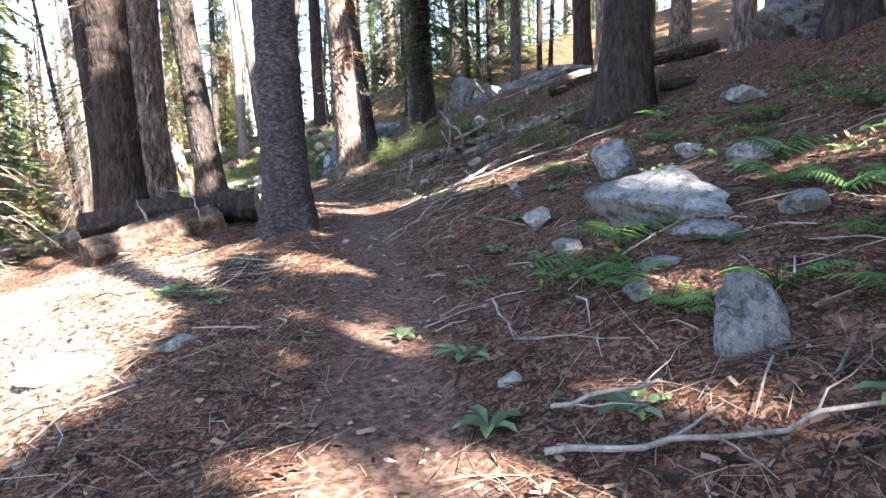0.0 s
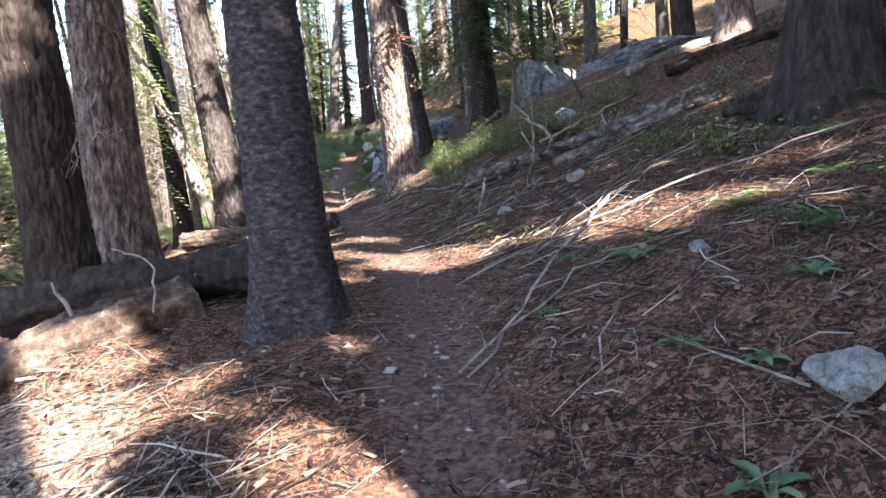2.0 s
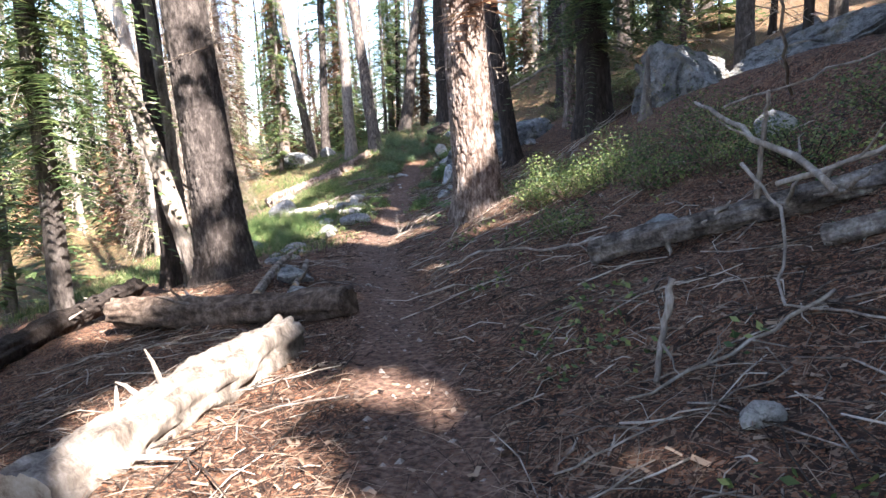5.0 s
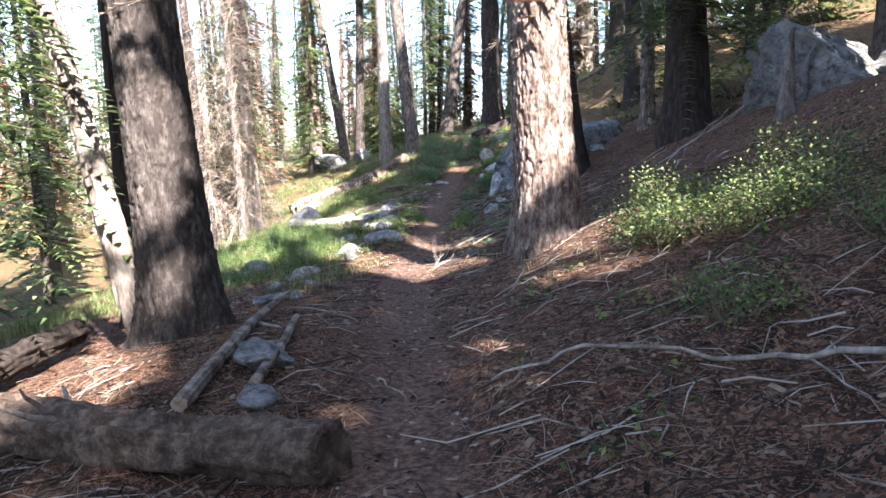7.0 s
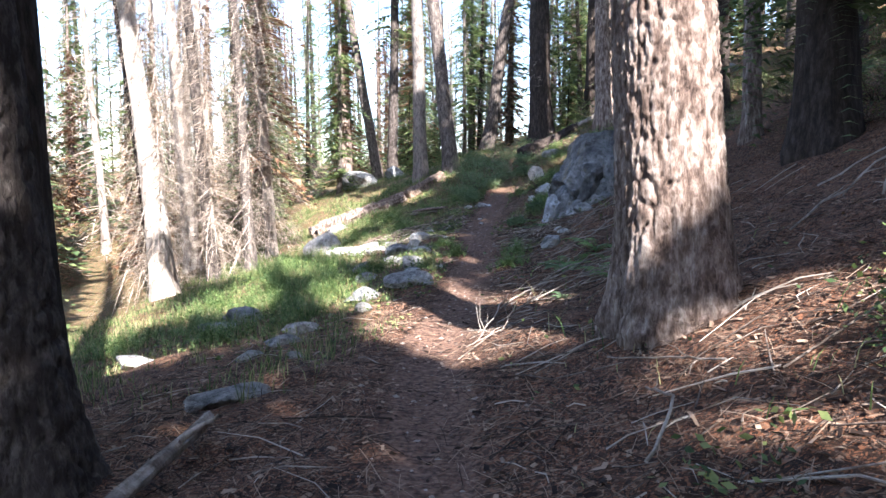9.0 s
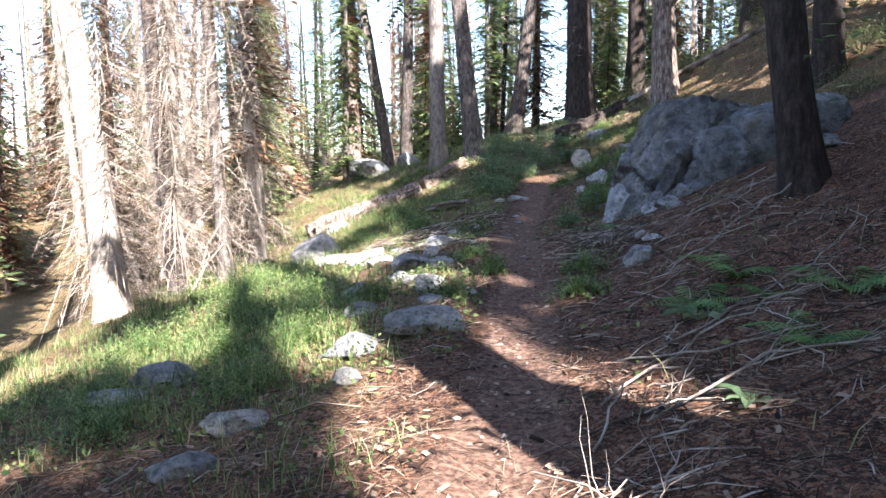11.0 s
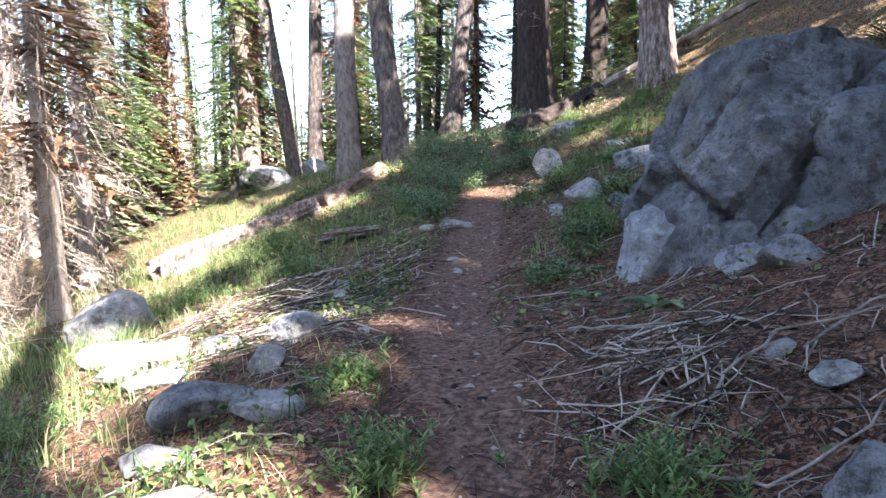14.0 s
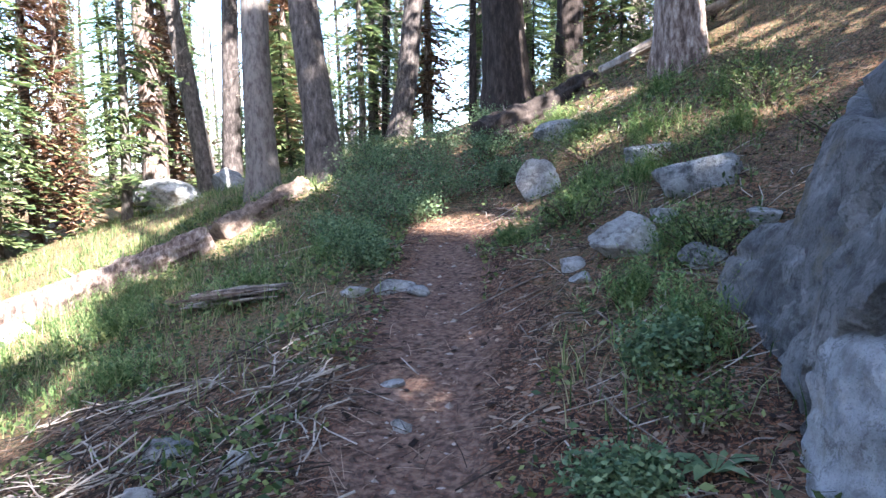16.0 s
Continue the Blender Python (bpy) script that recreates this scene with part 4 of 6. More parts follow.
def boulder_block(name, at, half, tilt, mat, seed, parent):
    """One rounded, weathered block of the great boulder, with shallow scoops and fine seams."""
    bm = bmesh.new()
    bmesh.ops.create_icosphere(bm, subdivisions=6, radius=1)
    d = np.array([v.co[:] for v in bm.verts])
    d /= np.linalg.norm(d, axis=1, keepdims=True)
    r = (np.abs(d) ** 4.0).sum(1) ** (-1 / 4.0)
    p = d * r[:, None] * np.array(half)
    big = max(half)
    k = p * (1.3 / big)
    swell = .09 * fbm(k[:, 0] * 1.4, k[:, 1] * 1.4, k[:, 2] * 1.4, seed, 3)
    scoop = -.06 * np.clip(vnoise(k[:, 0] * 2.2, k[:, 1] * 2.2, k[:, 2] * 2.2, seed + 9), .1, 1)
    fold = np.abs(vnoise(p[:, 0] * 1.6 + p[:, 2] * .7, p[:, 1] * .5, p[:, 2] * .9 - p[:, 0] * .5, seed + 15))
    seam = -.05 * np.exp(-(fold / .035) ** 2)
    ridge = 1 - np.abs(fbm(p[:, 0] * 3.1, p[:, 1] * 3.1, p[:, 2] * 3.1, seed + 18, 3))
    grain = .045 * min(1, min(half) / .9) * ridge + .016 * fbm(p[:, 0] * 11, p[:, 1] * 11, p[:, 2] * 11, seed + 20, 4)
    p = p * (1 + swell + scoop)[:, None] + d * (seam + grain)[:, None]
    for v, q in zip(bm.verts, p):
        v.co = q
    me = bpy.data.meshes.new(name)
    bm.to_mesh(me)
    bm.free()
    me.materials.append(mat)
    me.polygons.foreach_set("use_smooth", [True] * len(me.polygons))
    ob = new(name, me)
    ob.parent = parent
    ob.matrix_basis = Matrix.Translation(-Vector(parent.location)) @ pose(at[0], at[1], at[2], 0, tilt, 17)
    return tagged(ob, "bleached pale granite" if "foot" == name else "")


def rocks():
    g = "half-buried grey granite rock on the needle slope"
    for i, (x, y, s, t, pale) in enumerate((
            (2.12, 5.75, (1.35, .8, .55), -60, 0), (2.2, 7.85, (.75, .6, .5), -70, 0), (1.36, 7.0, (.34, .3, .32), 0, 1), (1.5, 5.9, (.28, .25, .25), 30, 0), (1.98, 3.75, (.42, .36, .62), 20, 0),
            (2.66, 4.85, (.34, .28, .25), 10, 0), (2.86, 7.5, (.36, .3, .24), 0, 1), (3.05, 6.4, (.5, .3, .24), -30, 1), (3.85, 8.8, (.75, .5, .3), -50, 0), (2.18, 4.95, (.45, .35, .25), -30, 0),
            (1.85, 4.7, (.25, .2, .16), 0, 0), (1.64, 4.35, (.24, .2, .18), 50, 0), (-1.95, 5.1, (.8, .5, .22), 15, 0), (-1.2, 5.2, (.3, .2, .14), 40, 0), (1.25, 8.75, (.16, .12, .1), 0, 1),
            (-.1, 12.5, (.24, .2, .2), 0, 1), (.8, 13.0, (.3, .22, .22), 20, 1), (-.6, 8.1, (.1, .08, .05), 0, 1), (.95, 3.9, (.14, .1, .1), 0, 1), (3.3, 12.9, (.3, .3, .2), 0, 1),
            (-4.32, 16.9, (.5, .4, .36), 20, 0), (-4.0, 16.3, (.3, .3, .2), 0, 0), (-.25, 15.5, (.45, .35, .35), 0, 0), (.95, 17.2, (.5, .4, .4), 0, 0))):
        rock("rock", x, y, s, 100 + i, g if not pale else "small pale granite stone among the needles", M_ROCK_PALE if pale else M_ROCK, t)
    for i, (x, y, s, t, pale) in enumerate((
            (-6.2, 20.3, (.75, .4, .2), 60, 0), (-7.25, 22.6, (.55, .35, .22), 30, 0), (-7.3, 22.1, (.5, .3, .2), 0, 0), (-9.35, 24.1, (.7, .45, .32), 10, 0), (-9.3, 22.5, (.8, .4, .26), 0, 1), (-6.6, 21.9, (.25, .2, .12), 0, 0),
            (-9.15, 24.45, (.7, .55, .5), 20, 0), (-7.5, 23.5, (.62, .42, .26), 20, 1), (-7.0, 24.25, (.3, .22, .2), 0, 1), (-6.78, 25.45, (.95, .6, .34), 20, 0), (-7.45, 25.05, (.85, .55, .34), 35, 0), (-7.15, 25.75, (.5, .3, .25), 0, 0),
            (-8.45, 27.05, (.42, .4, .36), 0, 0), (-7.95, 26.2, (.4, .3, .22), 40, 0), (-7.45, 27.1, (.55, .45, .36), 70, 1), (-7.8, 27.5, (.5, .35, .2), 20, 1), (-8.35, 28.6, (.8, .5, .34), 60, 0), (-7.95, 28.55, (.45, .3, .24), 10, 1), (-8.3, 28.0, (.5, .4, .24), 10, 1),
            (-9.75, 29.75, (1.1, .6, .36), 50, 1), (-10.4, 30.2, (.9, .6, .34), 40, 1), (-9.1, 29.1, (.6, .4, .26), 20, 1), (-12.2, 31.75, (1.35, 1.1, 1.15), 20, 1), (-10.95, 30.6, (.7, .5, .34), 70, 1), (-7.2, 26.4, (.3, .25, .18), 0, 0), (-6.9, 26.75, (.26, .2, .14), 0, 1),
            (-8.55, 30.05, (.62, .45, .4), 20, 0), (-8.4, 29.35, (.4, .3, .24), 0, 1), (-8.9, 30.5, (.4, .3, .24), 50, 0), (-9.3, 30.1, (.5, .35, .24), 30, 0), (-8.85, 31.5, (.36, .26, .22), 0, 1), (-9.05, 32.05, (.3, .24, .2), 0, 0),
            (-5.05, 27.45, (.44, .36, .36), 0, 0), (-5.0, 28.35, (.34, .2, .14), 50, 1), (-5.15, 30.3, (.42, .32, .3), 20, 0), (-4.9, 29.95, (.5, .36, .32), 0, 0), (-5.2, 28.65, (.2, .16, .14), 0, 1),
            (-13.8, 35.6, (.8, .6, .5), 20, 0),
            (-7.9, 29.9, (.16, .12, .1), 0, 1), (-8.5, 31.8, (.25, .2, .16), 20, 1), (-7.75, 32.1, (.14, .1, .1), 0, 1), (-7.95, 32.6, (.16, .12, .08), 0, 1),
            (-7.42, 36.95, (.6, .55, .72), 30, 1), (-6.62, 34.15, (.62, .5, .5), 10, 1), (-5.85, 35.15, (1.15, .75, .55), -20, 0), (-6.28, 34.6, (.28, .22, .22), 0, 0), (-7.3, 38.5, (.75, .5, .4), -20, 0), (-6.25, 36.6, (.8, .5, .4), -30, 0),
            (-8.85, 34.5, (.3, .22, .16), 0, 1), (-8.5, 34.45, (.4, .3, .2), 20, 0), (-8.25, 34.3, (.25, .2, .16), 0, 0), (-7.0, 34.2, (.26, .2, .2), 0, 1), (-6.9, 33.8, (.2, .16, .14), 0, 1), (-5.7, 33.9, (.3, .25, .25), 0, 0),
            (-17.5, 44.2, (2.2, 1.6, 1.3), 0, 0), (-15.4, 43.9, (1.2, 1.0, .9), 0, 0), (-6.1, 33.6, (.36, .26, .26), 0, 0), (-2.1, 37.5, (.8, .6, .5), 0, 0), (-3.0, 29.7, (.5, .4, .25), 0, 0))):
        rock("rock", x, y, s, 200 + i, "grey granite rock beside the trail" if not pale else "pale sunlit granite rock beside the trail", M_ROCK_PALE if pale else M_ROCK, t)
    # the great boulder, its foot and shoulder, and the slab up the slope
    b = thing("boulder", (-4.75, 31.7, gz(-4.75, 31.7)), "huge grey granite boulder with cracks beside the trail", "boulder")
    o = rock("main_block", -4.55, 32.0, (3.1, 3.6, 3.3), 41, "", M_BOULDER, 0, 0, 14, 6, 0, .13, BOULDER_CUTS)
    o.location.z = 1.33
    o.parent = b
    o.matrix_parent_inverse = Matrix.Translation(b.location).inverted()
    del o["category"]
    for nm, at, half, tilt, pale, seed in BLOCKS:
        boulder_block(nm, at, half, tilt, M_ROCK_FOOT if pale else M_BOULDER, seed, b)
    for x, y, s, seed, t, lab in ((3.1, 22.6, (5.6, 3.8, 1.7), 51, 20, "great blue-grey granite outcrop behind a fir"), (.75, 25.9, (3.0, 2.4, 4.0), 52, 0, "steep granite block behind dead branches"), (6.5, 12.5, (3.0, 2.0, 1.4), 53, 30, "pale granite outcrop high on the slope"),
                                  (3.2, 26.5, (3.5, 3, 3), 54, 0, "grey granite outcrop on the slope")):
        o = rock("outcrop", x, y, s, seed, lab, M_BOULDER, t, .5, 12, 6, 0, .09)
        o["category"] = "rock outcrop"


rocks()


# ---------------------------------------------------------------- fallen wood
def log(name, a, b, r0, r1, seed, label, mat=None, stubs=3, cut=True, sides=52):
    """A fallen trunk between two points, with its bark in relief, sawn or broken ends and branch stubs."""
    a, b = Vector(a), Vector(b)
    d = b - a
    length = d.length
    rings = max(10, int(length / .035))
    base = thing(name, a, label, "log")
    ax = d.normalized()
    u = ax.cross(Vector((0, 0, 1))).normalized()
    w = u.cross(ax)
    t, ang = np.meshgrid(np.linspace(0, 1, rings), np.arange(sides) / sides * 2 * np.pi, indexing="ij")
    r = r0 + (r1 - r0) * t
    c, s = np.cos(ang), np.sin(ang)
    r = r * (1 + .12 * vnoise(c * 1.4, s * 1.4, t * length * 1.5, seed) + .14 * vnoise(c * 4, s * 4, t * length * 2.2, seed + 1) + .08 * vnoise(c * 7, s * 7, t * length * 5, seed + 2))
    flake = np.clip(vnoise(c * 3.2, s * 3.2, t * length * 4.5, seed + 11) * 4, -1, 1)
    split = np.abs(vnoise(c * 8, s * 8, t * length * .8, seed + 12))
    r = r * (1 + .08 * flake + .05 * vnoise(c * 9, s * 9, t * length * 14, seed + 13) - .09 * np.exp(-(split / .09) ** 2))
    mid = np.array(d)[None, None] * t[..., None] + np.array(w)[None, None] * (.06 * length * .3 * vnoise(t * 2, 0, 0, seed + 5))[..., None]
    P = mid + np.array(u) * (r * c)[..., None] + np.array(w) * (r * s)[..., None]
    i, j = np.meshgrid(np.arange(rings - 1), np.arange(sides), indexing="ij")
    q, e = (i * sides + j).ravel(), (i * sides + (j + 1) % sides).ravel()
    array_object("stem", P.reshape(-1, 3), np.stack([q, e, e + sides, q + sides], 1), mat or M_WOOD, base, True)
    for k, ring, nrm in ((0, P[0], -ax), (1, P[-1], ax)):
        c0 = ring.mean(0)
        out = np.array(nrm) * (.012 if cut else .05)
        inner = c0 + (ring - c0) * .86 + out * .4
        vs = np.concatenate([ring, inner, [c0 + out * .2]])
        fs = [(m, (m + 1) % sides, sides + (m + 1) % sides, sides + m) for m in range(sides)] + [(sides + m, sides + (m + 1) % sides, 2 * sides) for m in range(sides)]
        mesh_object("end_grain", vs, fs, M_CUT if cut else (mat or M_WOOD), base)
    rng = random.Random(seed)
    for k in range(stubs):
        f = rng.uniform(.1, .9)
        an = rng.uniform(-.4, 3.5)
        p = d * f
        o = (u * math.cos(an) + w * math.sin(an))
        ln = rng.uniform(.05, .28)
        v, fc = tube(bent(p + o * r0 * .6, p + o * (r0 + ln) + ax * rng.uniform(-.2, .3), 4, .05, rng), [.022, .02, .017, .013, .006], 6, .1, rng)
        mesh_object("branch_stub", v, fc, M_DEAD, base, True)
    return base


def branch(points, r0, r1, seed, label, forks=3, mat=None, name="fallen_branch", fork_len=.35):
    """A fallen branch along a few points, with side twigs."""
    rng = random.Random(seed)
    pts = [Vector(p) for p in points]
    line = []
    for a, b in zip(pts, pts[1:]):
        line += bent(a, b, 5, .045, rng)[:-1]
    line.append(pts[-1])
    n = len(line)
    base = thing(name, line[0], label, "branch")
    o = line[0].copy()
    line = [p - o for p in line]
    thin = 1 if "root" in label else .72 if r0 > .028 else .55
    rad = [(r0 + (r1 - r0) * i / (n - 1)) * thin for i in range(n)]
    mat = M_BARK_DARK if "root" in label else mat
    v, f = tube(line, rad, 7, .14, rng)
    mesh_object("stem", v, f, mat or M_DEAD, base, True)
    for k in range(forks):
        i = rng.randrange(1, n - 1)
        d = (line[min(i + 1, n - 1)] - line[i - 1]).normalized()
        s = d.cross(Vector((rng.uniform(-.5, .5), rng.uniform(-.5, .5), 1))).normalized() * rng.choice((-1, 1))
        e = line[i] + (d * rng.uniform(.4, 1) + s * rng.uniform(.5, 1) + Vector((0, 0, rng.uniform(-.1, .3)))) * fork_len * rng.uniform(.5, 1.2)
        v, f = tube(bent(line[i], e, 4, .06, rng), [rad[i] * .6 * (1 - .2 * m) for m in range(5)], 5, .1, rng)
        mesh_object("twig", v, f, mat or M_DEAD, base, True)
    return base


def on(x, y, up=.03):
    return (x, y, gz(x, y) + up)


def splintered(a, b, count, seed):
    """A rotten log fallen apart into long grey splinters."""
    rng = random.Random(seed)
    base = thing("splintered_log", on(*a), "rotten grey log fallen apart into long splinters", "log")
    o = Vector(base.location)
    d = (Vector(on(*b)) - o)
    side = Vector((-d.y, d.x, 0)).normalized()
    for k in range(count):
        f, g = rng.uniform(0, .45), rng.uniform(.5, 1.05)
        off = side * rng.gauss(0, .1) + Vector((0, 0, rng.uniform(.02, .16)))
        p, q = d * f + off, d * g + off * rng.uniform(.7, 1.2)
        r = rng.uniform(.012, .032)
        v, fc = tube(bent(p, q, 4, .02, rng), [r * .5, r, r, r * .8, r * .25], 5, .2, rng)
        mesh_object("splinter", v, fc, M_DEAD if k % 3 else M_WOOD, base)


def fallen_wood():
    log("fallen_log", (-2.25, 10.3, .62), (-4.6, 10.0, .42), .2, .24, 1, "dark bark-covered log with a pale sawn end behind the trailside fir", M_BARK_DARK, 3)
    log("fallen_log", (-2.7, 9.8, .46), (-3.75, 8.55, .18), .25, .2, 2, "broken brown log with flaking bark in half sun", M_WOOD, 4, False)
    log("fallen_log", on(-10.5, 15.0, .25), on(-5.6, 13.2, .3), .2, .16, 3, "long barkless log lying across a hollow", M_DEAD, 2)
    log("fallen_log", (-3.2, 14.5, .55), (-3.25, 12.0, .36), .17, .19, 4, "pale barkless log lying alongside the trail", M_DEAD, 5)
    log("fallen_log", (-2.6, 11.35, .55), (-3.2, 10.85, .5), .17, .19, 24, "short broken chunk of bleached log in the sun", M_DEAD, 2)
    log("fallen_log", (-3.05, 15.5, .55), (-6.0, 15.95, .3), .15, .17, 5, "dark weathered log with a broken end", M_WOOD, 4, False)
    log("fallen_log", on(-7.2, 15.2, .15), on(-8.3, 19.2, .2), .16, .13, 6, "dark fallen trunk in the open wood", M_BARK_DARK, 3, False)
    log("fallen_log", (-.8, 15.35, .98), (3.9, 14.2, 2.46), .09, .13, 7, "long rotting log slanting up the slope with broken limbs", M_LOG_GREY, 18, False)
    log("fallen_log", on(.6, 14.2, .05), on(2.6, 13.4, .06), .06, .08, 8, "thin bark-covered log half sunk in needles", M_LOG_GREY, 9, False)
    log("fallen_log", on(2.4, 15.6, .2), on(5.5, 14.6, .3), .1, .12, 9, "grey log lying up the slope", M_WOOD, 4, False)
    log("fallen_log", (-8.45, 39.25, 2.72), (-6.9, 41.4, 3.75), .27, .24, 10, "thick dark log with a hollow rotten end", M_BARK_DARK, 2, False)
    splintered((-10.95, 35.0), (-9.75, 34.9), 34, 11)
    log("fallen_log", on(-14.9, 35.9, .1), on(-12.4, 38.0, .1), .27, .22, 12, "rotting orange-brown log sunk in grass", M_BARK_RED, 2, False)
    log("fallen_log", on(-6.7, 40.4, .1), on(-2.2, 38.9, .3), .08, .05, 14, "thin pale fallen trunk on the slope", M_DEAD, 3, False)
    log("fallen_log", on(2.0, 16.9, .2), on(6, 19, .4), .08, .1, 15, "pale log lying high on the slope", M_DEAD, 4, False)
    log("fallen_log", on(-12.4, 38.3, -.04), on(-11.6, 39.7, .0), .27, .24, 16, "mound of rotten orange wood", M_WOOD, 2, False)
    log("leaning_trunk", (-6.2, 18.0, gz(-6.2, 18) - .1), (-8.6, 19.0, 5.2), .14, .07, 17, "slim white dead trunk leaning against the wood", M_DEAD, 6, False)
    log("leaning_trunk", (-7.4, 19.4, gz(-7.4, 19.4) - .1), (-8.2, 20.0, 5.5), .1, .06, 18, "thin bleached dead stem", M_DEAD, 5, False)
    log("fallen_log", on(-5.55, 19.3, .2), on(-4.3, 16.0, .1), .035, .05, 19, "bleached slender log pointing along the trail", M_DEAD, 3)
    log("fallen_log", on(-4.75, 18.2, .06), on(-4.05, 16.4, .06), .03, .035, 20, "thin grey pole on the ground", M_DEAD, 2)
    pale = "bleached crooked fallen branch on the needles"
    grey = "grey forked fallen branch on the needles"
    for i, (pts, r0, r1, lab, forks) in enumerate((
            ([on(1.05, 3.25), on(1.6, 3.05, .06), on(2.4, 2.85, .1)], .026, .012, "reddish broken branch on the needles", 3),
            ([on(.9, 4.75, .1), on(1.0, 4.3, .02), on(1.5, 3.9)], .014, .006, pale, 5), ([on(1.1, 3.5, .08), on(1.5, 3.4, .1)], .02, .01, pale, 2),
            ([on(-.15, 8.0, .02), on(.3, 9.1, .1), on(.75, 10.3, .15), on(1.0, 10.9, .1)], .016, .03, pale, 4), ([on(-.2, 8.05), on(.5, 9.0, .1), on(1.3, 9.5, .05)], .018, .01, grey, 3),
            ([on(.5, 10.2, .1), on(1.6, 10.4, .16), on(2.8, 10.1, .1)], .02, .012, pale, 5), ([on(.2, 10.0), on(.9, 10.9, .1), on(1.5, 11.8, .1)], .014, .008, grey, 4), ([on(-.2, 10.3), on(.4, 11.1, .05), on(1.2, 12.1, .05)], .014, .02, pale, 2),
            ([(.55, 13.9, 1.6), (.25, 15.0, 2.0), (.05, 16.1, 2.25)], .035, .02, "bleached broken limb sticking up from a log", 2), ([(.4, 14.6, 1.6), (.9, 14.3, 1.8), (1.6, 14.0, 2.1)], .03, .012, "bleached limb of a fallen log", 2),
            ([(.15, 14.4, 1.75), (.3, 14.0, 1.5), (.2, 13.4, 1.05), (.55, 12.9, 1.1)], .024, .01, "bleached curved limb hanging from a log", 1), ([(.3, 14.7, 1.5), (.32, 14.6, 2.0), (.3, 14.4, 2.2)], .03, .015, "charred dark broken limb on a log", 0),
            ([on(-.35, 13.4, .45), on(-.4, 13.3, .2), on(-.45, 13.1, .02)], .03, .02, "birch-pale broken limb standing in the duff", 1), ([on(-.6, 12.9), on(-.1, 13.1, .06), on(.4, 13.3, .12)], .012, .02, grey, 4),
            ([on(-.9, 12.4), on(-.5, 12.5, .08), on(.1, 12.8, .05)], .01, .006, pale, 4), ([on(-1.3, 12.2), on(-.8, 12.1, .05), on(-.5, 12.3, .05)], .012, .006, grey, 3), ([on(-.2, 11.4), on(.2, 11.6, .04)], .014, .01, pale, 1),
            ([(1.3, 18.2, 2.4), (1.0, 17.4, 3.0), (.7, 16.6, 3.9)], .03, .02, "bare pale dead stem leaning in front of the outcrop", 2), ([(.3, 16.2, 2.2), (1.6, 17.0, 2.6), (3.0, 17.4, 3.3)], .025, .012, "long thin pale branch lying up the slope", 2),
            ([on(-4.0, 15.0), on(-4.9, 14.6, .1), on(-5.8, 14.5, .1)], .016, .008, grey, 5), ([on(-2.9, 13.2, .15), on(-2.4, 13.7, .12)], .012, .006, pale, 3), ([on(-2.6, 9.1, .25), on(-3.0, 9.8, .5), on(-3.6, 10.2, .6)], .02, .012, grey, 3),
            ([on(-2.55, 16.6, .05), on(-2.0, 16.5, .12), on(-1.2, 16.2, .1), on(-.6, 15.9, .1)], .012, .03, "long bleached branch lying across the slope above the trail", 4), ([on(-2.5, 16.4), on(-2.3, 16.6, .05)], .01, .005, grey, 3),
            ([on(-3.4, 16.9), on(-3.1, 16.6, .03)], .012, .008, grey, 1), ([on(-2.95, 19.0, .05), on(-2.85, 19.3, .2), on(-3.0, 19.7, .15)], .016, .012, "dark curved stick standing out of the duff", 1), ([on(-2.6, 19.9, .05), on(-2.9, 20.3, .05), on(-3.3, 20.5, .1)], .014, .008, pale, 4),
            ([on(-4.75, 22.1, .02), on(-4.6, 22.3, .16)], .012, .006, "small pale tuft of sticks beside the trail", 4), ([on(-4.5, 22.2, .02), on(-4.4, 22.35, .2)], .01, .006, "small pale tuft of sticks beside the trail", 4),
            ([on(-1.4, 22.2, .1), on(-1.1, 23.2, .3), on(-.6, 24.2, .4)], .02, .012, "tangle of bare grey branches under a fir", 8), ([on(-2.0, 22.6, .1), on(-1.3, 23.0, .3), on(-.5, 23.0, .4)], .02, .01, "tangle of bare grey branches under a fir", 8), ([on(-1.6, 24.0, .1), on(-.8, 23.6, .3), on(.2, 23.8, .6)], .02, .01, "tangle of bare grey branches under a fir", 7),
            ([on(-4.85, 23.0, .02), on(-4.75, 23.4, .22)], .016, .01, pale, 1), ([on(-4.9, 23.6, .02), on(-4.2, 24.2, .2), on(-3.6, 24.5, .25)], .018, .01, grey, 6), ([on(-4.6, 23.2), on(-4.0, 23.6, .15), on(-3.5, 23.5, .15)], .016, .01, pale, 6),
            ([on(-4.6, 24.4), on(-4.0, 24.9, .1), on(-3.4, 25.6, .15)], .016, .01, grey, 6), ([on(-4.9, 24.2), on(-4.3, 23.9, .1), on(-3.6, 24.2, .1)], .014, .01, pale, 6), ([on(-4.7, 26.5), on(-4.2, 27.6, .1), on(-3.5, 28.3, .2)], .016, .02, pale, 4),
            ([on(-5.0, 27.6, .1), on(-4.4, 28.2, .2), on(-3.6, 28.9, .2)], .016, .02, pale, 4), ([on(-5.1, 28.6), on(-4.5, 28.9, .1), on(-3.8, 29.2, .1)], .014, .01, grey, 5), ([on(-5.6, 28.3), on(-5.2, 28.7, .1), on(-4.5, 28.6, .1)], .016, .01, pale, 6),
